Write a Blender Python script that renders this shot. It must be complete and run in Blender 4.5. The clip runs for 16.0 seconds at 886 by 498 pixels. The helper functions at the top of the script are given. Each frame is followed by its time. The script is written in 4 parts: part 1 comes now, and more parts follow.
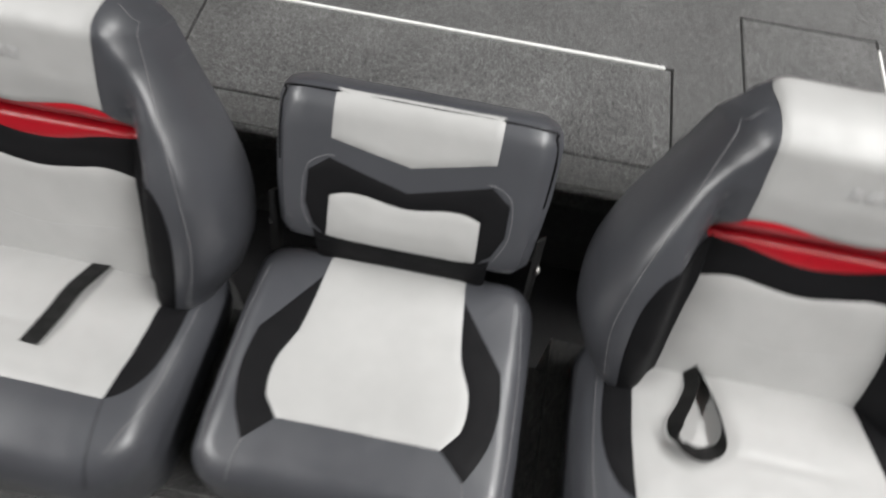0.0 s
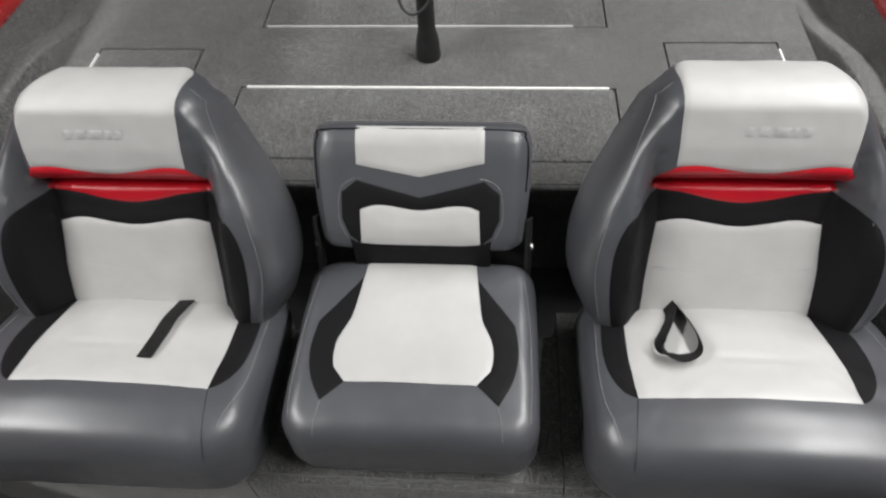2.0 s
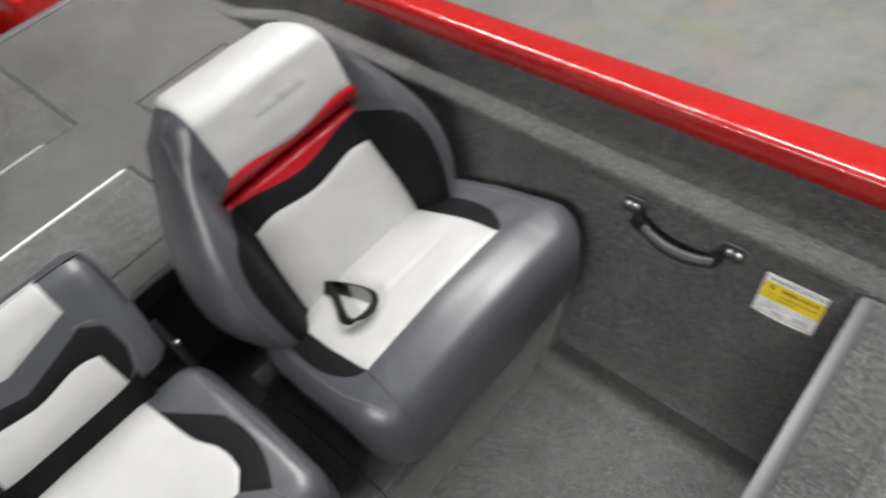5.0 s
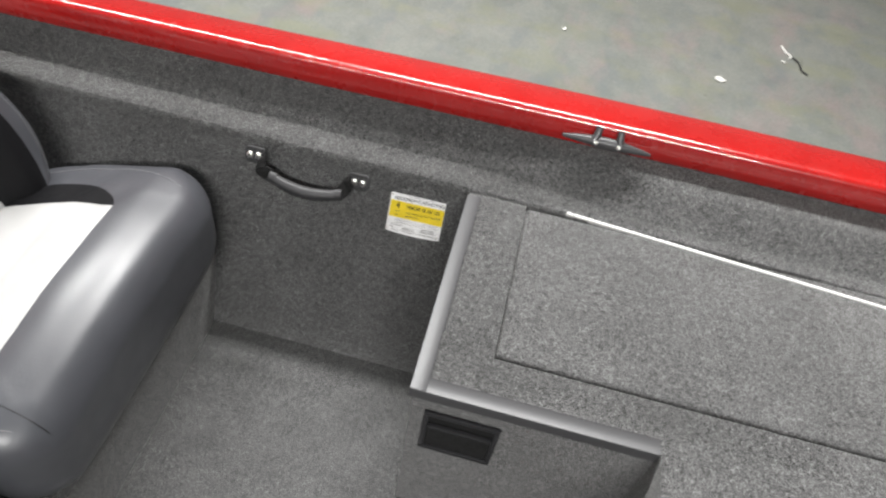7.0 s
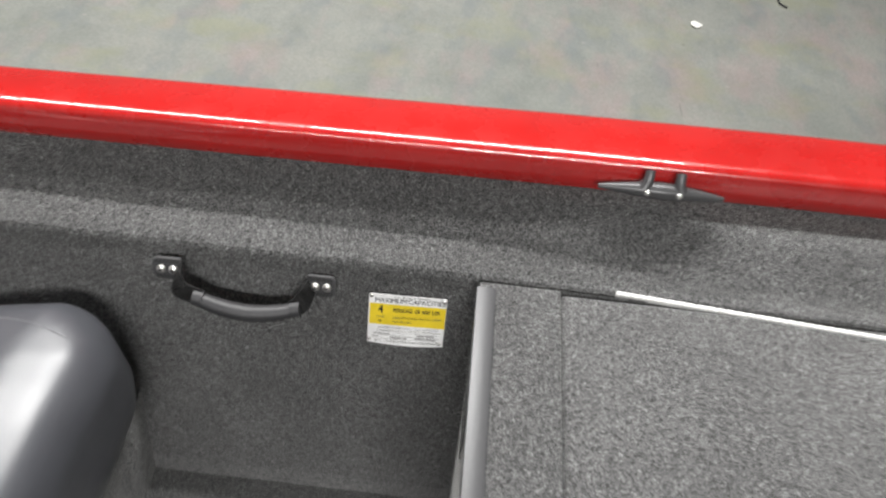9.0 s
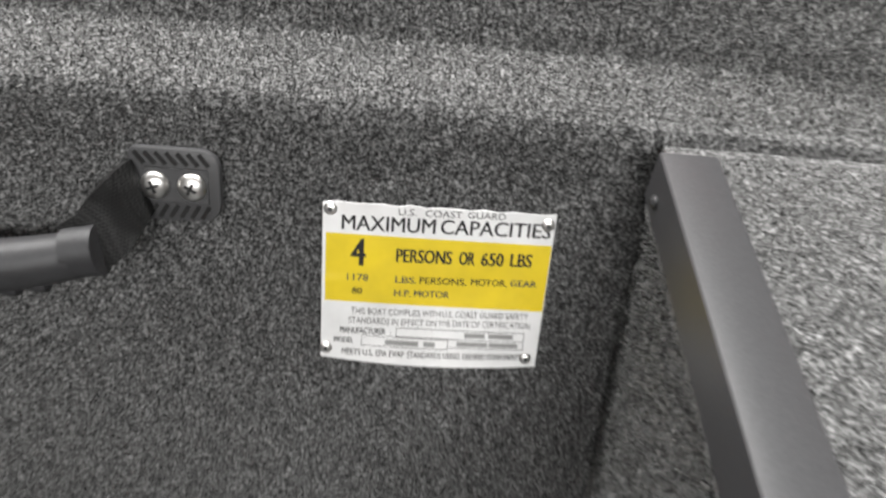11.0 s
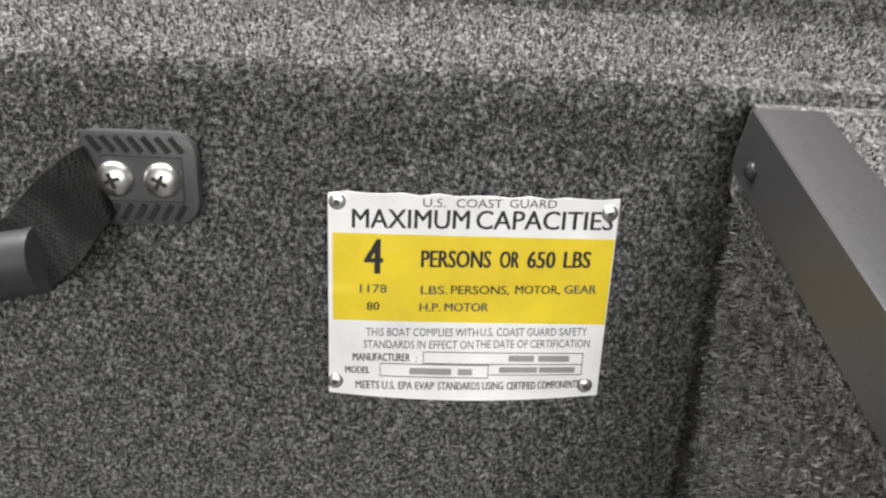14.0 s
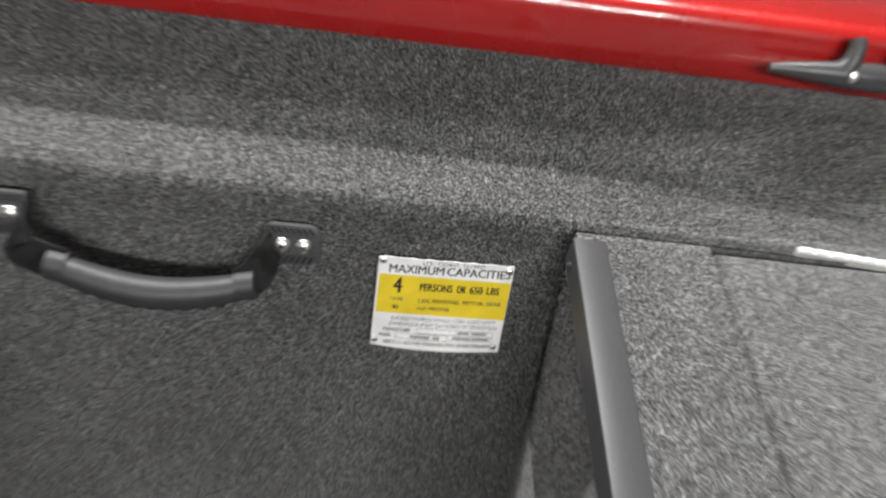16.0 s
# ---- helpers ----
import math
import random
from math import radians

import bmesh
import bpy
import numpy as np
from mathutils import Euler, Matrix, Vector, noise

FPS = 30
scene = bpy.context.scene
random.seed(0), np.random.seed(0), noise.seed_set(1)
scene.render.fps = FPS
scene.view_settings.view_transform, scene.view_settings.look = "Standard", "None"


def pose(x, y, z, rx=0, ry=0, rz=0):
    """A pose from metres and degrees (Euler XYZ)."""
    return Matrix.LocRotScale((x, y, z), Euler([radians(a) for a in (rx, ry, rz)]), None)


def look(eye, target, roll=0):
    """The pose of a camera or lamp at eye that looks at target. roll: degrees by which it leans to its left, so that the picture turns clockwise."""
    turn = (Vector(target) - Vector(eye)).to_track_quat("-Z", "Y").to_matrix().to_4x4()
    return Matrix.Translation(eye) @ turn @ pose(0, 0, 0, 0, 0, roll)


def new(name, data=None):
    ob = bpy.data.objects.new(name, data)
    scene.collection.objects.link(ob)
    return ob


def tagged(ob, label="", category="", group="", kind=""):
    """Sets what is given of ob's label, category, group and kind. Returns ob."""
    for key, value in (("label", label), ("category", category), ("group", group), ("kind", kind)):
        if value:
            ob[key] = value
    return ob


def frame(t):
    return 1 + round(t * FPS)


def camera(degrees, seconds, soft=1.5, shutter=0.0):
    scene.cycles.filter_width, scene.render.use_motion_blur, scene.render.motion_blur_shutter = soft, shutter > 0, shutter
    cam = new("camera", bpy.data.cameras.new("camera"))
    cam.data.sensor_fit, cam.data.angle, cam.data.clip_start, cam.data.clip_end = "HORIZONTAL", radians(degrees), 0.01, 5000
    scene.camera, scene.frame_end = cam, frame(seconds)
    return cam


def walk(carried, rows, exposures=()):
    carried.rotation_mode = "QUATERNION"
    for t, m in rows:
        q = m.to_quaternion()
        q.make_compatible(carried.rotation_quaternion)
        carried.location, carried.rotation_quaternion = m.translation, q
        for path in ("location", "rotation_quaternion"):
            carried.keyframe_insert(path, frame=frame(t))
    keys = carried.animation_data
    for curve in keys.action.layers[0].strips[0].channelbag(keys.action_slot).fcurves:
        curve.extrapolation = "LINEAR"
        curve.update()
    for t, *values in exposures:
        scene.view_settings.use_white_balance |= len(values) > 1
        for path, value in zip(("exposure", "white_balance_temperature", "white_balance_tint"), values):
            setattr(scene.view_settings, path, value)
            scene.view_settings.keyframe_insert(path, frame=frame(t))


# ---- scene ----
cam = camera(65.5, 16.0, 2.3, 0.6)
PATH = [
    (0, (0.1304, 0.1622, 1.2658), (0.061, 1.161, -0.466), 7.5),
    (0.5, (0.1125, 0.0344, 1.3245), (0.012, 1.05, -0.396), -2.7),
    (1, (0.0936, -0.0427, 1.3586), (0.021, 1.06, -0.308), -3.6),
    (1.5, (0.1172, -0.0875, 1.3784), (0.047, 1.076, -0.247), -0.7),
    (2, (0.1616, -0.1334, 1.3834), (0.026, 1.1, -0.185), -3.7),
    (2.5, (0.2020, -0.1693, 1.3879), (0.046, 1.1, -0.15), -8.4),
    (3, (0.2370, -0.1849, 1.3831), (0.181, 1.109, -0.141), -10.0),
    (3.5, (0.2591, -0.1929, 1.3820), (0.34, 1.109, -0.134), -8.8),
    (4, (0.2648, -0.1859, 1.3623), (0.498, 1.095, -0.156), -10.3),
    (4.5, (0.2233, -0.1685, 1.3277), (0.729, 1.029, -0.192), -11.6),
    (5, (0.1668, -0.1552, 1.3297), (0.966, 0.8, -0.235), -11.8),
    (5.2, (0.1648, -0.1688, 1.3210), (1.066, 0.693, -0.243), -9.2),
    (7.3, (0.098, -0.218, 1.218), (1.41, -0.136, -0.29), 11.6),
    (7.5, (0.125, -0.207, 1.215), (1.443, -0.11, -0.286), 12.7),
    (7.8, (0.202, -0.186, 1.204), (1.532, -0.081, -0.286), 10.0),
    (8, (0.246, -0.18, 1.199), (1.57, -0.06, -0.295), 7.6),
    (8.2, (0.285, -0.174, 1.187), (1.59, -0.071, -0.326), 7.2),
    (10.3, (0.675, -0.056, 0.727), (1.85, -0.131, -0.89), 3.2),
    (10.5, (0.687, -0.064, 0.657), (1.903, -0.157, -0.928), 3.7),
    (11, (0.72, -0.079, 0.557), (2.127, -0.129, -0.864), 6.1),
    (11.5, (0.734, -0.07, 0.536), (2.252, -0.064, -0.766), 3.1),
    (12, (0.741, -0.073, 0.51), (2.306, -0.077, -0.736), 1.8),
    (12.5, (0.749, -0.068, 0.503), (2.291, -0.08, -0.771), 2.2),
    (13, (0.75, -0.073, 0.503), (2.26, -0.096, -0.808), 1.2),
    (13.5, (0.747, -0.073, 0.501), (2.268, -0.122, -0.797), 3.2),
    (14, (0.749, -0.068, 0.501), (2.262, -0.119, -0.807), 3.7),
    (14.5, (0.752, -0.069, 0.497), (2.254, -0.126, -0.822), 4.0),
    (15, (0.746, -0.067, 0.504), (2.248, -0.154, -0.813), 4.9),
    (15.5, (0.703, -0.076, 0.587), (2.142, -0.171, -0.799), 8.0),
    (16, (0.617, -0.03, 0.736), (1.935, -0.232, -0.755), 12.7),
]
EXPOSURES = [(0, 0.35), (0.5, 0.40), (3.0, 0.44), (5.0, 0.54), (7.3, 0.90), (8.2, 0.88), (10.3, 0.98), (11.0, 1.08), (12.5, 1.14), (15.0, 1.12), (15.5, 0.99), (16.0, 0.88)]
walk(cam, [(t, look(eye, target, roll)) for t, eye, target, roll in PATH], EXPOSURES)

# ---- world and lights ----
world = bpy.data.worlds.new("showroom_air")
world.use_nodes = True
scene.world = world
world.node_tree.nodes["Background"].inputs[0].default_value = (0.8, 0.85, 0.9, 1)
world.node_tree.nodes["Background"].inputs[1].default_value = 0.3


def strip_lamp(x, y, z, sx, sy, watts):
    lamp = bpy.data.lights.new("tube_light", "AREA")
    lamp.shape, lamp.size, lamp.size_y, lamp.energy = "RECTANGLE", sx, sy, watts
    lamp.color = (1.0, 0.99, 0.975)
    ob = new("tube_light", lamp)
    ob.matrix_world = pose(x, y, z)
    return tagged(ob, "long white fluorescent tube light on the hall ceiling", "light", "hall ceiling lights")


CEIL = 3.9
for lx, ly, watts in ((2.6, -0.3, 150), (2.6, 2.4, 120), (-3.7, -1.3, 175), (-3.3, 0.8, 65)):
    strip_lamp(lx, ly, CEIL - 0.1, 0.35, 2.4, watts)


# ---- materials ----
def material(name, build):
    m = bpy.data.materials.new(name)
    m.use_nodes = True
    nt = m.node_tree
    b = nt.nodes["Principled BSDF"]
    build(nt, b)
    return m


def coords(nt, kind="Object", scale=(1, 1, 1)):
    tc = nt.nodes.new("ShaderNodeTexCoord")
    mp = nt.nodes.new("ShaderNodeMapping")
    mp.inputs["Scale"].default_value = scale
    nt.links.new(tc.outputs[kind], mp.inputs[0])
    return mp.outputs[0]


def noise_tex(nt, vec, scale, detail=3.0, rough=0.6):
    n = nt.nodes.new("ShaderNodeTexNoise")
    n.inputs["Scale"].default_value = scale
    n.inputs["Detail"].default_value = detail
    n.inputs["Roughness"].default_value = rough
    nt.links.new(vec, n.inputs["Vector"])
    return n.outputs["Fac"]


def ramp(nt, fac, stops):
    r = nt.nodes.new("ShaderNodeValToRGB")
    e = r.color_ramp.elements
    while len(e) < len(stops):
        e.new(0.5)
    for i, (p, c) in enumerate(stops):
        e[i].position = p
        e[i].color = (*c, 1) if len(c) == 3 else c
    nt.links.new(fac, r.inputs[0])
    return r.outputs[0]


def mixed(nt, fac, a, b, mode="MIX"):
    m = nt.nodes.new("ShaderNodeMix")
    m.data_type, m.blend_type = "RGBA", mode
    for sock, v in ((m.inputs[0], fac), (m.inputs[6], a), (m.inputs[7], b)):
        if isinstance(v, (int, float)):
            sock.default_value = v
        elif isinstance(v, tuple):
            sock.default_value = (*v, 1)
        else:
            nt.links.new(v, sock)
    return m.outputs[2]


def bump(nt, b, height, strength, dist, after=None):
    n = nt.nodes.new("ShaderNodeBump")
    n.inputs["Strength"].default_value = strength
    n.inputs["Distance"].default_value = dist
    nt.links.new(height, n.inputs["Height"])
    if after is not None:
        nt.links.new(after, n.inputs["Normal"])
    nt.links.new(n.outputs[0], b.inputs["Normal"])
    return n.outputs[0]


def vinyl(name, colour, rough, grain=0.25, gloss=0.5, coat=0.0):
    def build(nt, b):
        v = coords(nt)
        big = noise_tex(nt, v, 9, 3)
        pores = noise_tex(nt, v, 420, 3, 0.65)
        mid = noise_tex(nt, v, 38, 3)
        dark = tuple(c * 0.93 for c in colour)
        light = tuple(min(1, c * 1.05) for c in colour)
        nt.links.new(ramp(nt, big, [(0.3, dark), (0.7, light)]), b.inputs["Base Color"])
        nt.links.new(ramp(nt, mid, [(0.3, (rough - 0.05,) * 3), (0.75, (rough + 0.08,) * 3)]), b.inputs["Roughness"])
        first = bump(nt, b, mid, 0.05, 0.004)
        bump(nt, b, pores, grain * 1.6, 0.0009, first)
        b.inputs["Specular IOR Level"].default_value = gloss
        b.inputs["Coat Weight"].default_value = coat
        b.inputs["Coat Roughness"].default_value = 0.33
    return material(name, build)


def carpet_material(name, dark, light, tint=(1, 1, 1)):
    def build(nt, b):
        v = coords(nt)
        a = noise_tex(nt, v, 620, 4, 0.8)
        c = noise_tex(nt, coords(nt, scale=(1, 1, 0.55)), 190, 2, 0.6)
        patch = noise_tex(nt, v, 7, 4, 0.6)
        fibre = ramp(nt, a, [(0.40, (dark * 0.7,) * 3), (0.50, ((dark + light) * 0.28,) * 3), (0.64, (light * 1.06,) * 3)])
        clump = ramp(nt, c, [(0.34, (0.78,) * 3), (0.66, (1.15,) * 3)])
        tuft = nt.nodes.new("ShaderNodeTexVoronoi")
        tuft.inputs["Scale"].default_value = 330
        nt.links.new(v, tuft.inputs["Vector"])
        shade = nt.nodes.new("ShaderNodeSeparateColor")
        nt.links.new(tuft.outputs["Color"], shade.inputs[0])
        flecks = ramp(nt, shade.outputs[0], [(0.05, (0.76,) * 3), (0.30, (0.90,) * 3), (0.72, (0.98,) * 3), (0.95, (1.28,) * 3)])
        clump = mixed(nt, 1.0, clump, flecks, "MULTIPLY")
        worn = ramp(nt, patch, [(0.3, (0.82,) * 3), (0.7, (1.12,) * 3)])
        col = mixed(nt, 1.0, mixed(nt, 1.0, fibre, clump, "MULTIPLY"), worn, "MULTIPLY")
        lint = nt.nodes.new("ShaderNodeTexVoronoi")
        lint.inputs["Scale"].default_value = 55
        nt.links.new(v, lint.inputs["Vector"])
        rare = nt.nodes.new("ShaderNodeSeparateColor")
        nt.links.new(lint.outputs["Color"], rare.inputs[0])
        spot = ramp(nt, lint.outputs["Distance"], [(0.05, (1,) * 3), (0.09, (0,) * 3)])
        some = ramp(nt, rare.outputs[0], [(0.80, (0,) * 3), (0.86, (0.55,) * 3)])
        col = mixed(nt, mixed(nt, 1.0, spot, some, "MULTIPLY"), col, (0.38, 0.37, 0.35))
        nt.links.new(mixed(nt, 1.0, col, tint, "MULTIPLY"), b.inputs["Base Color"])
        b.inputs["Roughness"].default_value = 0.95
        b.inputs["Specular IOR Level"].default_value = 0.15
        b.inputs["Sheen Weight"].default_value = 0.6
        b.inputs["Sheen Roughness"].default_value = 0.45
        b.inputs["Sheen Tint"].default_value = (0.55, 0.55, 0.54, 1)
        first = bump(nt, b, c, 0.35, 0.003)
        bump(nt, b, a, 0.55, 0.002, first)
    return material(name, build)


def plain(name, colour, rough, metal=0.0, coat=0.0, scratch=0.15, scale=40):
    def build(nt, b):
        v = coords(nt)
        n = noise_tex(nt, v, scale, 4)
        nt.links.new(ramp(nt, n, [(0.3, tuple(c * 0.85 for c in colour)), (0.7, tuple(min(1, c * 1.1) for c in colour))]), b.inputs["Base Color"])
        nt.links.new(ramp(nt, noise_tex(nt, v, scale * 3, 3), [(0.3, (max(0.03, rough - 0.06),) * 3), (0.7, (rough + 0.08,) * 3)]), b.inputs["Roughness"])
        b.inputs["Metallic"].default_value = metal
        b.inputs["Coat Weight"].default_value = coat
        b.inputs["Coat Roughness"].default_value = 0.06
        if scratch:
            bump(nt, b, noise_tex(nt, v, 600, 2), scratch * 0.3, 0.0005)
    return material(name, build)


GREY = vinyl("grey_vinyl", (0.063, 0.0655, 0.0745), 0.38, 0.24, 0.5, 0.65)
WHITE = vinyl("white_vinyl", (0.445, 0.445, 0.44), 0.44, 0.12)
BLACK = vinyl("black_vinyl", (0.008, 0.008, 0.009), 0.6, 0.2, 0.13)
RED = vinyl("red_vinyl", (0.50, 0.008, 0.02), 0.34, 0.15)
CARPET = carpet_material("marine_carpet", 0.010, 0.31)
GELCOAT = plain("red_paint", (0.42, 0.011, 0.010), 0.26, 0, 1.0, 0.01, 6)
TRIMGREY = plain("grey_painted_trim", (0.13, 0.13, 0.135), 0.38, 0.0, 0, 0.2, 60)
RAIL = plain("satin_grey_metal", (0.066, 0.066, 0.069), 0.38, 0.1, 0.0, 0.15, 900)
CAST = plain("dull_cast_metal", (0.06, 0.06, 0.062), 0.34, 0.1, 0.0, 0.1, 500)
STEEL = plain("stainless_steel", (0.74, 0.73, 0.71), 0.34, 1.0, 0, 0.1, 120)
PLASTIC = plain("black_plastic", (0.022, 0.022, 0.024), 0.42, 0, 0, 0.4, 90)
SOFTGREY = plain("dark_grey_plastic", (0.052, 0.052, 0.054), 0.5, 0, 0, 0.4, 90)
RUBBER = plain("black_rubber", (0.03, 0.03, 0.032), 0.5, 0, 0, 0.6, 120)
COWL = plain("glossy_black_cowling", (0.012, 0.013, 0.014), 0.22, 0, 0.6, 0.02, 8)
POLE = plain("black_pole_paint", (0.014, 0.014, 0.014), 0.35, 0, 0, 0.2, 40)
STRIPGREY = plain("dull_hinge_strip", (0.50, 0.50, 0.49), 0.45, 0.0, 0, 0.1, 60)
STRIPWHITE = plain("bright_hinge_strip", (0.85, 0.85, 0.83), 0.4, 0.0, 0, 0.1, 60)
THREAD = plain("pale_thread", (0.26, 0.26, 0.27), 0.7, 0, 0, 0, 60)
PLATEWHITE = plain("plate_white_print", (0.86, 0.86, 0.86), 0.34, 0, 0.5, 0.1, 30)
PLATEYELLOW = plain("plate_yellow_print", (0.80, 0.60, 0.02), 0.42, 0, 0.35, 0.05, 30)
INK = plain("black_ink", (0.008, 0.008, 0.008), 0.5, 0, 0, 0, 60)
INKGREY = plain("thin_grey_ink", (0.07, 0.07, 0.07), 0.4, 0, 0, 0, 60)
BARGREY = plain("worn_small_print", (0.30, 0.30, 0.295), 0.4, 0, 0, 0, 60)
EMBOSS = plain("embossed_grey", (0.44, 0.44, 0.44), 0.35, 0, 0, 0, 60)
HALLWALL = plain("hall_wall_paint", (0.30, 0.30, 0.295), 0.8, 0, 0, 0.3, 3)
CEILPAINT = plain("hall_ceiling_paint", (0.62, 0.62, 0.61), 0.8, 0, 0, 0.3, 3)
DEBRIS = plain("paper_scrap", (0.75, 0.74, 0.7), 0.8, 0, 0, 0, 30)


def webbing():
    def build(nt, b):
        turn = nt.nodes.new("ShaderNodeMapping")
        turn.inputs["Rotation"].default_value = (0.4, 0.3, 0.78)
        nt.links.new(coords(nt), turn.inputs["Vector"])
        w = nt.nodes.new("ShaderNodeTexChecker")
        w.inputs["Scale"].default_value = 900
        nt.links.new(turn.outputs[0], w.inputs[0])
        worn = noise_tex(nt, coords(nt), 60, 3)
        pale = mixed(nt, ramp(nt, worn, [(0.4, (0,) * 3), (0.65, (1,) * 3)]), (0.010, 0.010, 0.010), (0.030, 0.030, 0.030))
        nt.links.new(mixed(nt, w.outputs["Fac"], (0.004, 0.004, 0.004), pale), b.inputs["Base Color"])
        b.inputs["Roughness"].default_value = 0.6
        b.inputs["Specular IOR Level"].default_value = 0.2
        bump(nt, b, w.outputs["Fac"], 0.6, 0.0008)
    return material("black_webbing", build)


WEB = webbing()


def concrete():
    def build(nt, b):
        v = coords(nt)
        big = noise_tex(nt, v, 0.9, 5, 0.65)
        mid = noise_tex(nt, v, 5, 6, 0.7)
        fine = noise_tex(nt, v, 90, 4, 0.7)
        pink = noise_tex(nt, coords(nt, scale=(1, 1.6, 1)), 2.1, 3)
        base = ramp(nt, big, [(0.3, (0.205, 0.217, 0.202)), (0.5, (0.225, 0.233, 0.217)), (0.7, (0.248, 0.248, 0.23))])
        stain = ramp(nt, mid, [(0.32, (0.87, 0.88, 0.86)), (0.5, (0.98, 0.98, 0.965)), (0.68, (1.07, 1.05, 1.02))])
        c = mixed(nt, 1.0, base, stain, "MULTIPLY")
        c = mixed(nt, ramp(nt, pink, [(0.50, (0,) * 3), (0.66, (0.55,) * 3)]), c, (0.29, 0.228, 0.222))
        c = mixed(nt, 1.0, c, ramp(nt, fine, [(0.3, (0.8,) * 3), (0.7, (1.1,) * 3)]), "MULTIPLY")
        grit = nt.nodes.new("ShaderNodeTexVoronoi")
        grit.inputs["Scale"].default_value = 14
        nt.links.new(coords(nt, scale=(1, 0.55, 1)), grit.inputs["Vector"])
        pick = nt.nodes.new("ShaderNodeSeparateColor")
        nt.links.new(grit.outputs["Color"], pick.inputs[0])
        spot = ramp(nt, grit.outputs["Distance"], [(0.06, (1,) * 3), (0.12, (0,) * 3)])
        tone = ramp(nt, pick.outputs[1], [(0.45, (0.12, 0.12, 0.115)), (0.55, (0.33, 0.31, 0.29))])
        some = ramp(nt, pick.outputs[0], [(0.72, (0,) * 3), (0.80, (0.6,) * 3)])
        c = mixed(nt, mixed(nt, 1.0, spot, some, "MULTIPLY"), c, tone)
        moss = noise_tex(nt, coords(nt, scale=(1.3, 0.8, 1)), 3.3, 4, 0.6)
        c = mixed(nt, ramp(nt, moss, [(0.50, (0,) * 3), (0.66, (0.45,) * 3)]), c, (0.225, 0.230, 0.145))
        slate = noise_tex(nt, coords(nt, scale=(0.7, 1.2, 1)), 4.6, 4, 0.62)
        c = mixed(nt, ramp(nt, slate, [(0.52, (0,) * 3), (0.68, (0.5,) * 3)]), c, (0.150, 0.168, 0.174))
        scuffs = noise_tex(nt, coords(nt, scale=(0.35, 2.6, 1)), 7.5, 5, 0.7)
        c = mixed(nt, ramp(nt, scuffs, [(0.66, (0,) * 3), (0.72, (0.45,) * 3)]), c, (0.10, 0.098, 0.092))
        nt.links.new(c, b.inputs["Base Color"])
        nt.links.new(ramp(nt, mid, [(0.3, (0.45,) * 3), (0.7, (0.7,) * 3)]), b.inputs["Roughness"])
        bump(nt, b, fine, 0.2, 0.002)
    return material("painted_concrete", build)


CONCRETE = concrete()


# ---- mesh helpers ----
def link(name, bm, mat, parent=None, label="", smooth=True, angle=40):
    bmesh.ops.recalc_face_normals(bm, faces=bm.faces)
    me = bpy.data.meshes.new(name)
    bm.to_mesh(me)
    bm.free()
    for p in me.polygons:
        p.use_smooth = smooth
    if smooth and angle < 180:
        me.set_sharp_from_angle(angle=radians(angle))
    if mat is not None:
        me.materials.append(mat)
    ob = new(name, me)
    if parent is not None:
        ob.parent = parent
    if label:
        ob["label"] = label
    return ob


def part(name, bm, mat, parent, label="", smooth=True, angle=40):
    return link(name, bm, mat, parent, label, smooth, angle)


def box(bm, x0, x1, y0, y1, z0, z1, bevel=0.0, segs=2, m=None):
    r = bmesh.ops.create_cube(bm, size=1)
    vs = r["verts"]
    for v in vs:
        v.co = Vector(((x0 + x1) / 2 + v.co.x * (x1 - x0), (y0 + y1) / 2 + v.co.y * (y1 - y0), (z0 + z1) / 2 + v.co.z * (z1 - z0)))
        if m is not None:
            v.co = m @ v.co
    if bevel:
        es = list({e for v in vs for e in v.link_edges})
        bmesh.ops.bevel(bm, geom=es, offset=bevel, segments=segs, affect="EDGES", profile=0.5)
    return bm


def boxed(*a, **k):
    return box(bmesh.new(), *a, **k)


def prism(poly, z0, z1, bevel=0.0, segs=2):
    bm = bmesh.new()
    f = bm.faces.new([bm.verts.new((x, y, z0)) for x, y in poly])
    r = bmesh.ops.extrude_face_region(bm, geom=[f])
    for v in r["geom"]:
        if isinstance(v, bmesh.types.BMVert):
            v.co.z = z1
    if bevel:
        bmesh.ops.bevel(bm, geom=list(bm.edges), offset=bevel, segments=segs, affect="EDGES", profile=0.5)
    return bm


def tube(points, radius, segs=10, closed=False, radii=None, flat=1.0):
    """A tube along points; flat squashes it along its second axis."""
    pts = [Vector(p) for p in points]
    bm = bmesh.new()
    rings = []
    up = None
    n = len(pts)
    for i, p in enumerate(pts):
        a = pts[(i - 1) % n] if closed else pts[max(i - 1, 0)]
        c = pts[(i + 1) % n] if closed else pts[min(i + 1, n - 1)]
        d = (c - a).normalized()
        if up is None:
            up = d.orthogonal().normalized()
        up = (up - d * up.dot(d)).normalized()
        side = d.cross(up)
        r = radii[i] if radii else radius
        rings.append([bm.verts.new(p + up * (math.cos(k * math.tau / segs) * r) + side * (math.sin(k * math.tau / segs) * r * flat)) for k in range(segs)])
    for i in range(n if closed else n - 1):
        a, c = rings[i], rings[(i + 1) % n]
        for k in range(segs):
            bm.faces.new((a[k], a[(k + 1) % segs], c[(k + 1) % segs], c[k]))
    if not closed:
        bm.faces.new(rings[0])
        bm.faces.new(rings[-1])
    return bm


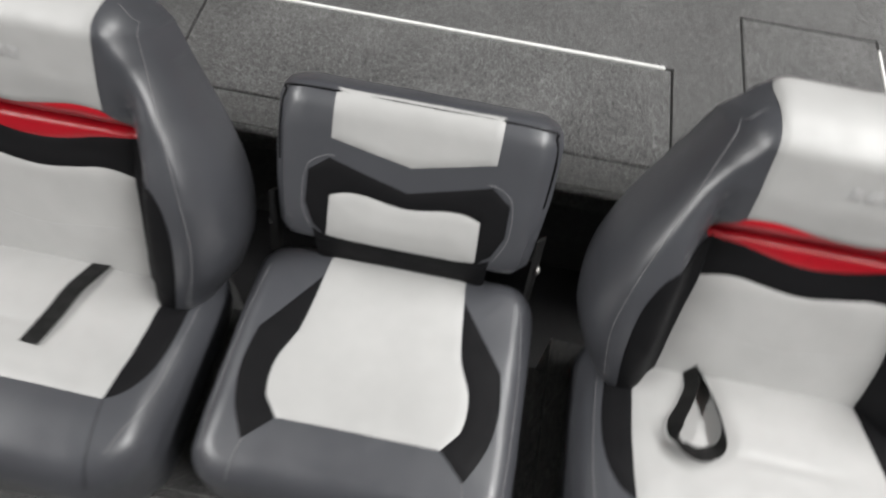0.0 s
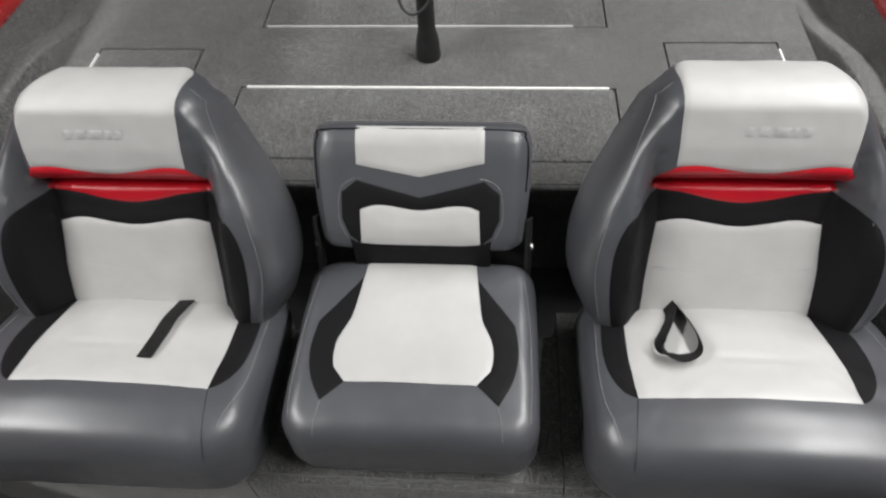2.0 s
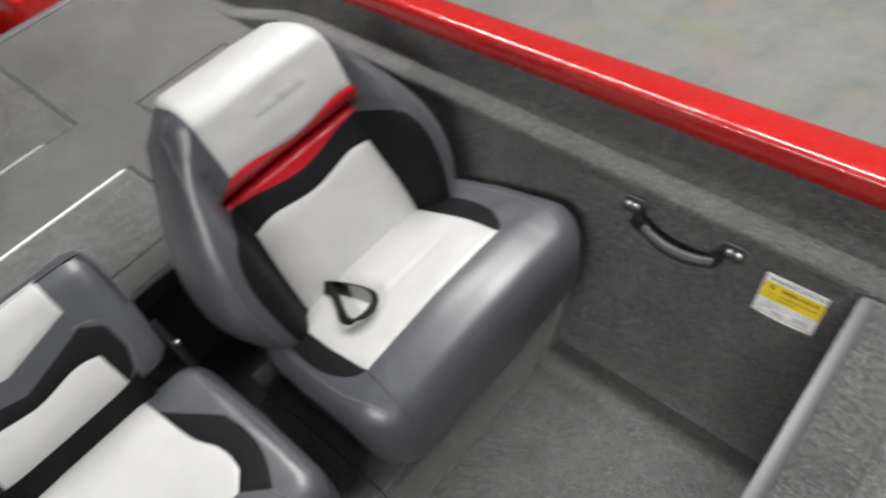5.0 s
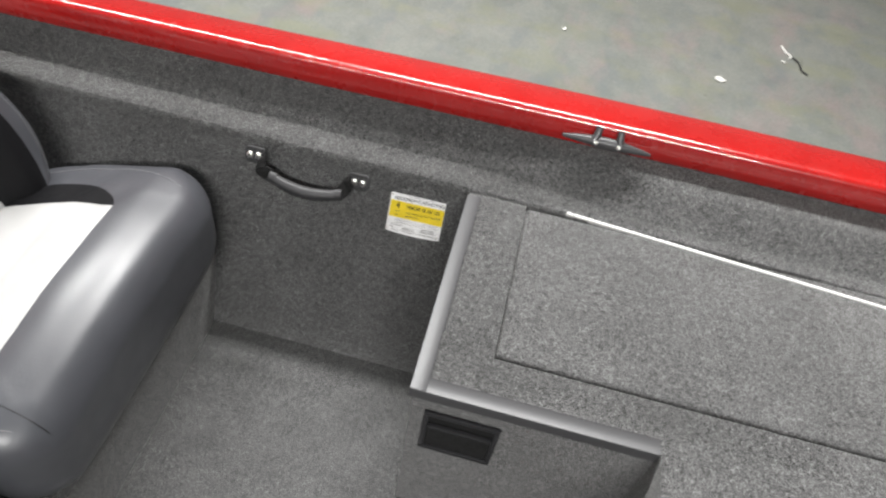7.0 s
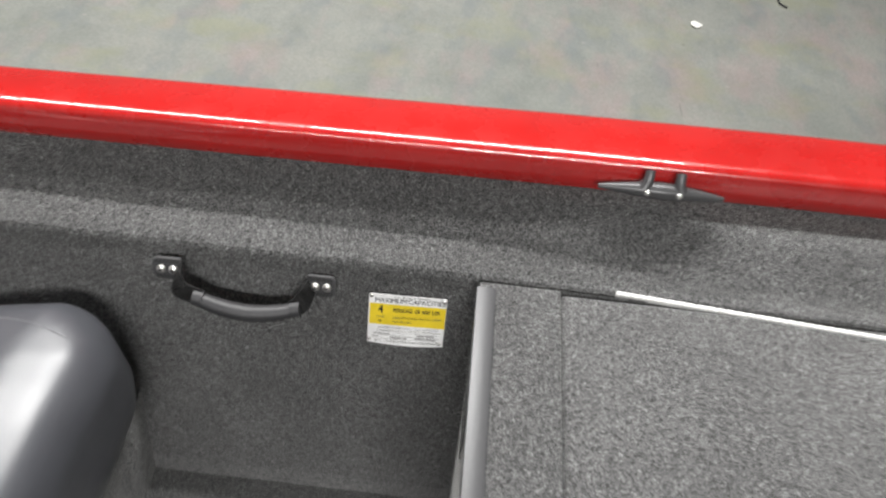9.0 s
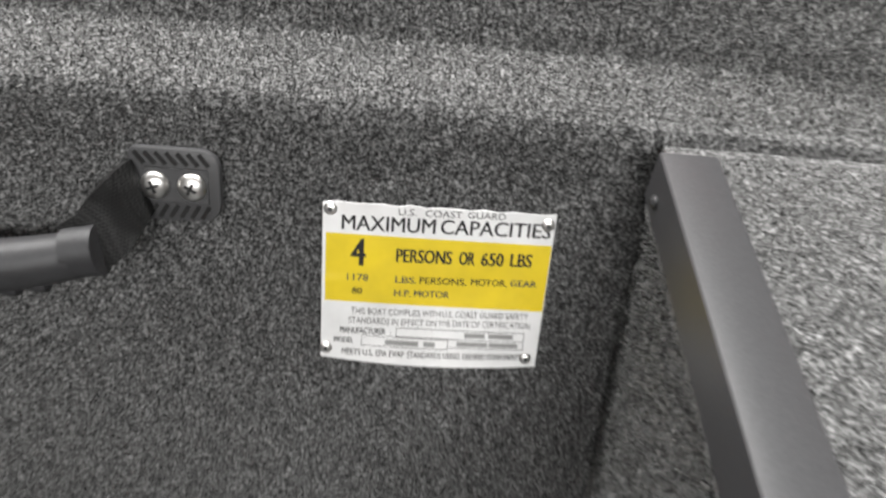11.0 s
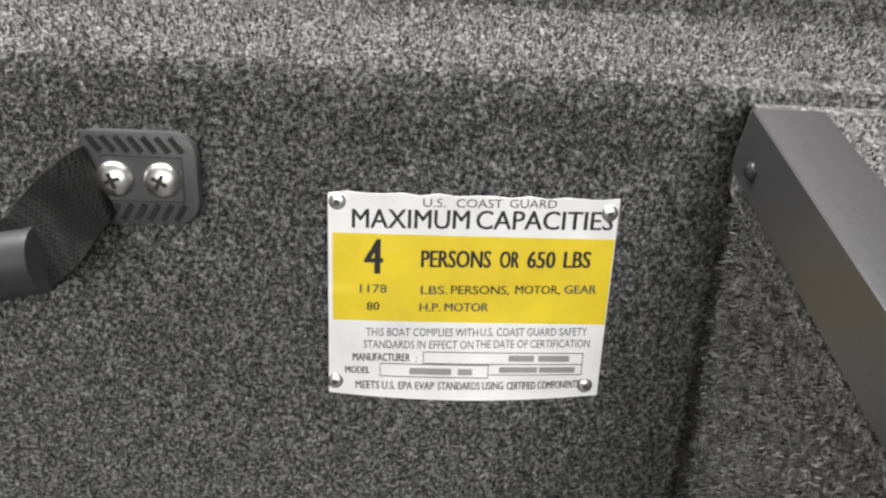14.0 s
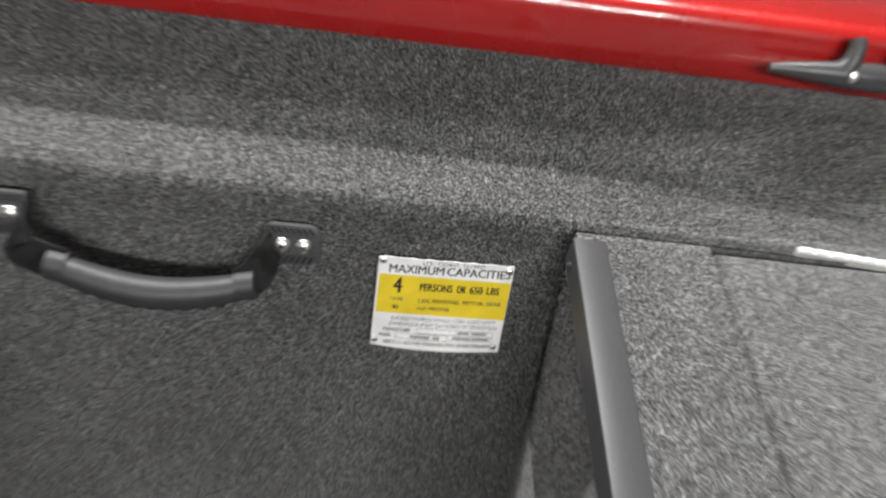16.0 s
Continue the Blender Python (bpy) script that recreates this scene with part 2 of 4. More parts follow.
def lathe(profile, segs=24, m=None):
    """Turned about z; profile of (radius, z) from bottom to top."""
    bm = bmesh.new()
    rings = []
    for r, z in profile:
        rings.append([bm.verts.new((r * math.cos(k * math.tau / segs), r * math.sin(k * math.tau / segs), z)) for k in range(segs)])
    for a, c in zip(rings, rings[1:]):
        for k in range(segs):
            bm.faces.new((a[k], a[(k + 1) % segs], c[(k + 1) % segs], c[k]))
    bm.faces.new(rings[0])
    bm.faces.new(rings[-1])
    if m is not None:
        bm.transform(m)
    return bm


def smooth_line(pts, per=8, closed=False):
    """Catmull-Rom through the points."""
    pts = [Vector(p) for p in pts]
    out, n = [], len(pts)
    for i in range(n if closed else n - 1):
        def g(k):
            return pts[k % n] if closed else pts[min(max(k, 0), n - 1)]
        p0, p1, p2, p3 = g(i - 1), g(i), g(i + 1), g(i + 2)
        for j in range(per):
            t = j / per
            out.append(0.5 * (2 * p1 + (p2 - p0) * t + (2 * p0 - 5 * p1 + 4 * p2 - p3) * t * t + (3 * p1 - p0 - 3 * p2 + p3) * t ** 3))
    if not closed:
        out.append(pts[-1])
    return out


def interp(table, x):
    if x <= table[0][0]:
        return table[0][1]
    for (a, p), (b, q) in zip(table, table[1:]):
        if x <= b:
            t = (x - a) / (b - a)
            return p + (q - p) * (t * t * (3 - 2 * t) * 0.5 + t * 0.5)
    return table[-1][1]


def eased(table, x, reach=0.035):
    """The table's value, rounded over its corners."""
    return sum(interp(table, x + reach * k / 4) for k in range(-4, 5)) / 9


def mid(name, label, category, at=(0, 0, 0), group="", kind=""):
    ob = new(name)
    ob.empty_display_size = 0.05
    ob.matrix_basis = pose(*at)
    return tagged(ob, label, category, group, kind)


from mathutils import geometry, noise
from mathutils.bvhtree import BVHTree


def pucker(bm, size, scale):
    """Soft unevenness of padded covers."""
    bm.normal_update()
    for v in bm.verts:
        f = noise.noise(v.co * scale) + 0.5 * noise.noise(v.co * scale * 2.7 + Vector((3, 1, 7)))
        v.co += v.normal * (f * size)
    return bm


def dense(poly, step):
    out = []
    n = len(poly)
    for i in range(n):
        a, b = Vector(poly[i]), Vector(poly[(i + 1) % n])
        k = max(1, int((b - a).length / step))
        out += [a + (b - a) * j / k for j in range(k)]
    return out


def inside(p, poly):
    c = False
    n = len(poly)
    for i in range(n):
        a, b = poly[i], poly[(i + 1) % n]
        if (a[1] > p[1]) != (b[1] > p[1]) and p[0] < (b[0] - a[0]) * (p[1] - a[1]) / (b[1] - a[1]) + a[0]:
            c = not c
    return c


def edge_gap(p, poly):
    best = 9.0
    n = len(poly)
    for i in range(n):
        a, b = poly[i], poly[(i + 1) % n]
        d = b - a
        t = max(0, min(1, (p - a).dot(d) / max(d.length_squared, 1e-12)))
        best = min(best, (p - a - d * t).length)
    return best


def rounded(poly, turns=2, corner=42):
    """Rounds the gentle corners of an outline and keeps its sharp ones."""
    pts = [Vector(p) for p in poly]
    for _ in range(turns):
        out = []
        n = len(pts)
        for i in range(n):
            a, p, b = pts[i - 1], pts[i], pts[(i + 1) % n]
            d1, d2 = p - a, b - p
            if d1.length < 1e-6 or d2.length < 1e-6:
                continue
            if math.degrees(abs(d1.angle_signed(d2))) > corner:
                out.append(p)
            else:
                out += [p - d1 * 0.25, p + d2 * 0.25]
        pts = out
    return pts


def panel(poly, cast, step=0.007, proud=0.0022, puff=0.0, base=0.0006, corner=42):
    """A sewn cover panel: the outline in the cover's own plane, laid on the padding by cast(u, v) -> (place, normal)."""
    edge = dense(rounded(poly, 2, corner), step * 0.6)
    pts = list(edge)
    us = [p.x for p in edge]
    vs = [p.y for p in edge]
    u = min(us) + step / 2
    while u < max(us):
        v = min(vs) + step / 2
        while v < max(vs):
            q = Vector((u, v))
            if inside(q, edge) and edge_gap(q, edge) > step * 0.5:
                pts.append(q)
            v += step
        u += step
    n = len(edge)
    verts, _, faces, *_ = geometry.delaunay_2d_cdt(pts, [], [list(range(n))], 1, 1e-6)
    bm = bmesh.new()
    made = []
    for p in verts:
        g = edge_gap(p, edge)
        place, normal = cast(p.x, p.y)
        k = min(1.0, g / 0.006)
        lift = base + (proud - base) * math.sqrt(k) + puff * min(1, g / 0.04)
        made.append(bm.verts.new(place + normal * lift))
    for f in faces:
        try:
            bm.faces.new([made[i] for i in f])
        except ValueError:
            pass
    return bm


def caster(bm, origin, right, up, out, reach=0.4):
    bm.normal_update()
    tree = BVHTree.FromBMesh(bm)
    origin, right, up, out = Vector(origin), Vector(right), Vector(up), Vector(out)

    def cast(u, v):
        start = origin + right * u + up * v + out * reach
        place, normal, _, _ = tree.ray_cast(start, -out)
        if place is None:
            place, normal, _, _ = tree.find_nearest(origin + right * u + up * v)
        if normal.dot(out) < 0:
            normal = -normal
        return place, normal
    return cast


def over_top(bm, origin, up, out, v0, depth, rate):
    """As caster, but above v0 the cover bends back over the top, round a line that lies depth behind the front; rate: radians for each metre."""
    plain_cast = caster(bm, origin, (1, 0, 0), up, out)
    tree = BVHTree.FromBMesh(bm)

    def cast(u, v):
        if v <= v0:
            return plain_cast(u, v)
        a = (v - v0) * rate
        way = up * math.sin(a) + out * math.cos(a)
        pivot = origin + Vector((u, 0, 0)) + up * v0 - out * depth
        place, normal, _, _ = tree.ray_cast(pivot + way * 0.4, -way)
        if place is None:
            return plain_cast(u, v)
        return place, normal if normal.dot(way) > 0 else -normal
    return cast


def stitch(pts, cast, r=0.00045, lift=0.0010):
    line = []
    for p in smooth_line([(*p, 0) for p in pts], 8):
        place, normal = cast(p.x, p.y)
        line.append(place + normal * lift)
    return tube(line, r, 5)


# ---- hall ----
GROUND = -0.85
floor = link("ground", boxed(-9, 9, -9, 9, GROUND - 0.1, GROUND), CONCRETE, smooth=False)
tagged(floor, "worn grey-green painted concrete hall floor", "floor", kind="structure")
for nm, b in (("wall_north", (-9.2, 9.2, 9, 9.2)), ("wall_south", (-9.2, 9.2, -9.2, -9)), ("wall_east", (9, 9.2, -9, 9)), ("wall_west", (-9.2, -9, -9, 9))):
    w = link(nm, boxed(*b, GROUND, CEIL), HALLWALL, smooth=False)
    tagged(w, "plain pale painted hall wall", "wall", kind="structure")
c = link("ceiling", boxed(-9.2, 9.2, -9.2, 9.2, CEIL, CEIL + 0.1), CEILPAINT, smooth=False)
tagged(c, "plain pale hall ceiling", "ceiling", kind="structure")

# ---- boat shell ----
FLOOR_Y0, STERN, BOW = -0.60, 1.93, -2.3
LEDGE, REAR, FORE, BENCH = 0.401, 0.342, 0.398, 0.168


def wall_x(z):
    return 0.806 + 0.357 * z + 0.036 * max(0.0, z - 0.25)


def liner_profile(top):
    """Inner skin from the cockpit floor to the gunwale, with the ledge at height top."""
    pts = [(wall_x(0), 0.0), (wall_x(0.15), 0.15), (wall_x(0.25), 0.25), (wall_x(top - 0.014), top - 0.014)]
    x0 = wall_x(top - 0.014)
    for k in (0.3, 0.6, 1.0):
        a = k * math.pi / 2
        pts.append((x0 + 0.012 * (1 - math.cos(a)) + 0.002 * k, top - 0.014 + 0.014 * math.sin(a)))
    k = (0.462 - top) / 0.061
    pts += [(0.975, top + 0.001), (0.999, top + 0.0012), (1.0025, top + 0.003), (1.011, top + 0.0155 * k), (1.024, top + 0.028 * k), (1.036, top + 0.041 * k), (1.046, top + 0.052 * k), (1.060, 0.462), (1.085, 0.463)]
    return pts


def crease_dx(y):
    """The foot of the upper side draws in beside the fore deck."""
    return -0.05 * min(0.36, max(0.0, -0.17 - y))


def liner(sign):
    ys = [BOW, -1.6, -1.0, -0.53, -0.35, -0.17, 0.0, 0.3, 0.55, 0.78, 0.96, 1.15, 1.24, 1.33, 1.42, 1.5, 1.6, STERN]
    bm = bmesh.new()
    rows = []
    for y in ys:
        k = min(1, max(0, (y - 1.15) / 0.35))
        top = LEDGE + (REAR + 0.001 - LEDGE) * (k * k * (3 - 2 * k))
        inner = liner_profile(top)
        outer = [(1.10, 0.478), (1.12, 0.35), (1.06, 0.0), (0.9, -0.25), (0.7, -0.30), (0.7, -0.02), (wall_x(0), -0.02)]
        dx = 0.02 * (y + 0.3) if y < -0.3 else 0.0
        rows.append([bm.verts.new((sign * (x + dx * (z > 0.3) + crease_dx(y) * (0.99 < x < 1.05 and z > 0.3)), y, z)) for x, z in inner + outer])
    n = len(rows[0])
    for a, b in zip(rows, rows[1:]):
        for i in range(n):
            bm.faces.new((a[i], a[(i + 1) % n], b[(i + 1) % n], b[i]))
    bm.faces.new(rows[0])
    bm.faces.new(rows[-1])
    return bm


for sign, nm in ((1, "wall_port"), (-1, "wall_starboard")):
    w = link(nm, liner(sign), CARPET, angle=30)
    tagged(w, "charcoal carpeted boat side wall with a narrow ledge", "boat side", kind="structure")


def gunwale(sign):
    prof = [(1.068, 0.456), (1.060, 0.4575), (1.057, 0.461), (1.0545, 0.480), (1.0535, 0.494), (1.0545, 0.5005), (1.0570, 0.5060), (1.0610, 0.5095), (1.0660, 0.5110), (1.0720, 0.5108), (1.110, 0.504), (1.150, 0.497), (1.158, 0.493), (1.162, 0.485), (1.163, 0.44), (1.150, 0.42), (1.11, 0.42), (1.09, 0.466)]
    bm = bmesh.new()
    rows = []
    for i in range(16):
        y = BOW + (STERN + 0.1 - BOW) * i / 15
        dx, dz = -0.014 * (y + 0.2) if y > -0.4 else 0.003, -0.012 * y
        if y < -0.8:
            dx -= 0.03 * (y + 0.8) ** 2
        thin = 0.017 * min(1.2, max(0.0, y + 0.45))
        rows.append([bm.verts.new((sign * (x + dx - thin * min(1, max(0, (x - 1.072) / 0.04))), y, z + dz)) for x, z in prof])
    n = len(prof)
    for a, b in zip(rows, rows[1:]):
        for i in range(n):
            bm.faces.new((a[i], a[(i + 1) % n], b[(i + 1) % n], b[i]))
    bm.faces.new(rows[0])
    bm.faces.new(rows[-1])
    return bm


for sign in (1, -1):
    g = link("trim_gunwale", gunwale(sign), GELCOAT, angle=50)
    tagged(g, "glossy bright red painted gunwale along the boat side", "gunwale", kind="structure")

fl = link("floor", boxed(-0.81, 0.81, -1.0, 0.905, -0.02, 0.0), CARPET, smooth=False)
tagged(fl, "charcoal carpeted cockpit floor", "floor", kind="structure")
hull = link("hull_bottom", boxed(-0.86, 0.86, BOW, STERN, -0.30, -0.022), GELCOAT, smooth=False)
tagged(hull, "red painted hull under the cockpit", "hull", kind="structure")
bow_end = link("wall_bow", boxed(-1.1, 1.1, BOW - 0.1, BOW + 0.02, -0.3, 0.52), CARPET, smooth=False)
tagged(bow_end, "carpeted bow end of the boat", "boat side", kind="structure")


def deck_sheet(x0, x1, y0, y1, z0, z1, holes):
    """A deck panel with square openings."""
    xs = sorted({x0, x1, *[h[0] for h in holes], *[h[1] for h in holes]})
    ys = sorted({y0, y1, *[h[2] for h in holes], *[h[3] for h in holes]})
    bm = bmesh.new()
    vs = {(i, j): bm.verts.new((x, y, z1)) for i, x in enumerate(xs) for j, y in enumerate(ys)}
    for i in range(len(xs) - 1):
        for j in range(len(ys) - 1):
            cx, cy = (xs[i] + xs[i + 1]) / 2, (ys[j] + ys[j + 1]) / 2
            if not any(h[0] < cx < h[1] and h[2] < cy < h[3] for h in holes):
                bm.faces.new((vs[i, j], vs[i + 1, j], vs[i + 1, j + 1], vs[i, j + 1]))
    bmesh.ops.delete(bm, geom=[v for v in bm.verts if not v.link_faces], context="VERTS")
    r = bmesh.ops.extrude_face_region(bm, geom=list(bm.faces))
    for v in r["geom"]:
        if isinstance(v, bmesh.types.BMVert):
            v.co.z = z0
    return bm


def lid(x0, x1, y0, y1, top, label, gap=0.004):
    ob = mid("storage_lid", label, "deck lid", ((x0 + x1) / 2, (y0 + y1) / 2, top - 0.022), "carpeted deck lids")
    hx, hy = (x1 - x0) / 2 - gap, (y1 - y0) / 2 - gap
    part("lid_panel", boxed(-hx, hx, -hy, hy, 0, 0.023, 0.005, 3), CARPET, ob)
    return ob


# rear deck
LIDS = [(-0.447, 0.447, 0.925, 1.172), (-0.449, 0.449, 1.412, 1.86), (0.577, 0.853, 0.98, 1.352), (-0.853, -0.577, 0.98, 1.322)]
deck = link("rear_deck", deck_sheet(-0.936, 0.936, 0.862, STERN, REAR - 0.03, REAR, LIDS), CARPET, smooth=False)
tagged(deck, "raised charcoal carpeted rear casting deck", "deck", kind="structure")
under = link("rear_deck_frame", boxed(-0.93, 0.93, 0.90, STERN, 0.0, REAR - 0.032), CARPET, smooth=False)
tagged(under, "dark carpeted frame under the rear deck", "deck frame", kind="structure")
lip = link("trim_deck_lip", boxed(-0.92, 0.92, 0.852, 0.872, REAR - 0.052, REAR - 0.002, 0.009, 3), CARPET)
tagged(lip, "rolled carpet edge of the rear deck", "deck edge", kind="structure")
l1 = lid(*LIDS[0], REAR, "charcoal carpeted storage lid with a bright hinge strip behind the seats")
part("hinge_strip", boxed(-0.43, 0.43, 0.1165, 0.1225, 0.018, 0.0265, 0.001, 1), STRIPWHITE, l1, "thin bright hinge strip")
l2 = lid(*LIDS[1], REAR, "large charcoal carpeted hatch lid at the stern")
part("hinge_strip", boxed(-0.435, 0.36, -0.222, -0.2170, 0.018, 0.0258, 0.001, 1), STRIPGREY, l2, "thin aluminium hinge strip")
bm = boxed(-0.045, 0.045, 0.138, 0.168, 0.018, 0.030, 0.004, 2)
latch = part("latch", bm, PLASTIC, l2, "black recessed pull latch")
l3 = lid(*LIDS[2], REAR, "small charcoal carpeted side locker lid")
part("hinge_strip", boxed(0.132, 0.137, -0.18, 0.155, 0.018, 0.0265, 0.001, 1), STRIPWHITE, l3, "thin bright hinge strip")
l4 = lid(*LIDS[3], REAR, "small charcoal carpeted side locker lid")
part("hinge_strip", boxed(-0.137, -0.132, -0.165, 0.145, 0.018, 0.0265, 0.001, 1), STRIPWHITE, l4, "thin bright hinge strip")

# stern: grey lip and red splash well
tr = mid("splash_well", "red painted splash well behind a grey deck lip", "boat stern", (0, STERN, 0.30), kind="structure")
part("deck_lip", boxed(-0.93, 0.93, 0.0, 0.035, 0.0, 0.048, 0.006, 2), TRIMGREY, tr, "grey painted deck lip")
bm = boxed(-0.95, 0.95, 0.035, 0.42, -0.20, -0.17)
box(bm, -0.95, -0.60, 0.035, 0.42, -0.17, 0.10, 0.02, 2)
box(bm, 0.60, 0.95, 0.035, 0.42, -0.17, 0.10, 0.02, 2)
box(bm, -0.95, 0.95, 0.40, 0.46, -0.5, -0.07, 0.015, 2)
box(bm, -0.95, -0.60, 0.40, 0.46, -0.075, 0.09, 0.015, 2)
box(bm, 0.60, 0.95, 0.40, 0.46, -0.075, 0.09, 0.015, 2)
part("well", bm, GELCOAT, tr, "glossy red painted well")

# outboard motor on the transom
motor = mid("outboard_motor", "black outboard motor with a rounded cowling behind the red well", "motor", (-0.08, 2.42, 0.0))
bm = bmesh.new()
rows = []
for k in range(13):
    a = -0.5 + 1.5 * k / 12
    h = 0.52 + 0.26 * math.sin(a * math.pi / 2) if a > 0 else 0.52 + 0.5 * a
    f = math.cos(max(0.0, a) * math.pi / 2) ** 0.55 * (1 - 0.12 * max(0.0, -a * 2) ** 2)
    row = []
    for j in range(40):
        q = j * math.tau / 40
        c, s = math.cos(q), math.sin(q)
        row.append(bm.verts.new((0.27 * max(f, 0.02) * math.copysign(abs(c) ** 0.75, c), 0.36 * max(f, 0.02) * math.copysign(abs(s) ** 0.75, s), h)))
    rows.append(row)
for a, b in zip(rows, rows[1:]):
    for i in range(40):
        bm.faces.new((a[i], a[(i + 1) % 40], b[(i + 1) % 40], b[i]))
bm.faces.new(rows[0])
bm.faces.new(rows[-1])
cowl = part("cowling", bm, COWL, motor, "glossy black moulded cowling")
part("lower_band", boxed(-0.23, 0.23, -0.31, 0.31, 0.235, 0.272, 0.015, 2), SOFTGREY, motor, "dark grey lower cover")
part("leg", boxed(-0.08, 0.08, 0.02, 0.24, -0.62, 0.236, 0.03, 3), COWL, motor)
part("clamp", boxed(-0.12, 0.12, -0.085, 0.03, -0.12, 0.225, 0.012, 2), SOFTGREY, motor, "dark clamp bracket")
part("decal", boxed(0.150, 0.185, -0.328, -0.317, 0.330, 0.352, 0.003, 1), PLATEWHITE, cowl, "small white decal")
part("decal", boxed(0.085, 0.115, -0.352, -0.338, 0.300, 0.308, 0.001, 1), PLATEYELLOW, cowl, "small yellow decal")
hose = smooth_line([(-0.12, -0.30, 0.26), (-0.16, -0.36, 0.20), (-0.10, -0.42, 0.15), (0.02, -0.45, 0.16), (0.10, -0.46, 0.20), (0.16, -0.48, 0.28)], 8)
part("rigging_hose", tube(hose, 0.016, 10), RUBBER, motor, "black rigging hose")

# pedestal seat on its pole
ped = mid("pedestal_seat", "black pedestal pole with a dark padded fishing seat", "seat", (0.0, 1.292, REAR))
part("base_socket", lathe([(0.030, 0.0), (0.031, 0.01), (0.028, 0.05), (0.026, 0.055)], 24), POLE, ped)
part("pole", lathe([(0.026, 0.055), (0.0255, 0.06), (0.0215, 0.075), (0.0205, 0.16), (0.0205, 0.425)], 24), POLE, ped)
bm = boxed(-0.09, 0.03, -0.07, 0.07, 0.422, 0.437, 0.005, 2)
part("mount_plate", bm, PLASTIC, ped)
bm = bmesh.new()
box(bm, -0.34, 0.035, -0.15, 0.20, 0.435, 0.53, 0.040, 5)
part("seat", bm, SOFTGREY, ped, "dark grey padded seat")
ring = [(0.006 + 0.046 * math.cos(a) - 0.016 * (1 - math.sin(a)), 0.026 * math.sin(a) - 0.014, 0.235 + 0.092 * math.sin(a)) for a in np.linspace(0, math.tau, 40, endpoint=False)]
part("cable_loop", tube(ring, 0.0035, 8, True), SOFTGREY, ped, "grey rigging cable looped round the pole")

# fore deck
bm = deck_sheet(0.556, 0.945, -1.6, -0.170, FORE - 0.03, FORE, [(0.633, 0.9449, -1.25, -0.268)])
fd = link("fore_deck", bm, CARPET, smooth=False)
tagged(fd, "raised charcoal carpeted fore deck beside the cockpit", "deck", kind="structure")
fm = link("fore_deck_main", prism([(0.5555, -1.6), (0.5555, -0.508), (-0.943, -0.508), (-0.943, -1.6)], 0.0, FORE), CARPET, smooth=False)
tagged(fm, "raised charcoal carpeted fore deck across the bow", "deck", kind="structure")
fb = link("fore_deck_tip", boxed(-0.943, 0.943, BOW, -1.6, 0.0, FORE), CARPET, smooth=False)
tagged(fb, "raised charcoal carpeted fore deck at the bow", "deck", kind="structure")
fx = link("fore_deck_frame", prism([(0.557, -0.1715), (0.94, -0.1715), (0.94, -1.6), (0.557, -1.6)], 0.0, FORE - 0.032), CARPET, smooth=False)
tagged(fx, "carpeted riser under the fore deck", "deck frame", kind="structure")
l5 = lid(0.6345, 0.944, -1.25, -0.2658, FORE, "long charcoal carpeted locker lid with a bright hinge strip", 0.0035)
SKEW = pose(-0.0215, 0, 0, 0, 0, -3.7)
hinge = part("hinge_strip", box(bmesh.new(), 0.1520, 0.1580, -0.48, 0.433, 0.018, 0.0244, 0.0005, 1, SKEW), STRIPGREY, l5, "thin aluminium hinge strip")
bm = bmesh.new()
ends = [[bm.verts.new((0.155 + 0.0027 * math.cos(a), q, 0.0241 + 0.0027 * math.sin(a))) for a in np.linspace(0, math.tau, 8, endpoint=False)] for q in (-0.478, -0.4688)]
for i in range(8):
    bm.faces.new((ends[0][i], ends[0][(i + 1) % 8], ends[1][(i + 1) % 8], ends[1][i]))
bm.faces.new(ends[0])
bm.faces.new(ends[1])
bmesh.ops.recalc_face_normals(bm, faces=bm.faces)
first = part("knuckle", bm, STRIPWHITE, hinge)
first.matrix_basis = SKEW
for k in range(1, 76):
    kn = new("knuckle", first.data)
    kn.parent = hinge
    kn.matrix_basis = SKEW @ Matrix.Translation((0, 0.012 * k, 0))


def angle_trim(length, top=0.0225, drop=0.020):
    """Along +x, top leg towards +y, corner at the origin."""
    prof = [(-0.0011, 0.0012), (-0.0005, 0.0018), (top - 0.0015, 0.0018), (top, 0.0006), (top, -0.0005), (0.0016, -0.0005), (0.0012, -drop), (-0.0010, -drop), (-0.0012, -0.001)]
    bm = bmesh.new()
    rows = [[bm.verts.new((x, y, z)) for y, z in prof] for x in (0, length)]
    for i in range(len(prof)):
        bm.faces.new((rows[0][i], rows[0][(i + 1) % len(prof)], rows[1][(i + 1) % len(prof)], rows[1][i]))
    bm.faces.new(rows[0])
    bm.faces.new(rows[1])
    return bm


edge = mid("edge_trim", "satin grey metal angle trim screwed along the deck edge", "trim", (0.554, -0.1670, FORE + 0.001))
bm = angle_trim(0.3825)
bm.transform(Matrix.Diagonal((1, -1, 1, 1)))
part("aft_rail", bm, RAIL, edge)
bm = angle_trim(0.340)
bm.transform(pose(0, 0, -0.0006, 0, 0, -90))
part("side_rail", bm, RAIL, edge)


def pan_screw(r, h, m, slot=True):
    prof = [(r * 0.96, 0), (r, h * 0.18)] + [(r * math.cos(a), h * 0.18 + h * 0.82 * math.sin(a)) for a in (0.35, 0.7, 1.05, 1.35)]
    bm = lathe(prof + [(r * 0.05, h)], 28)
    bm.transform(m)
    return bm


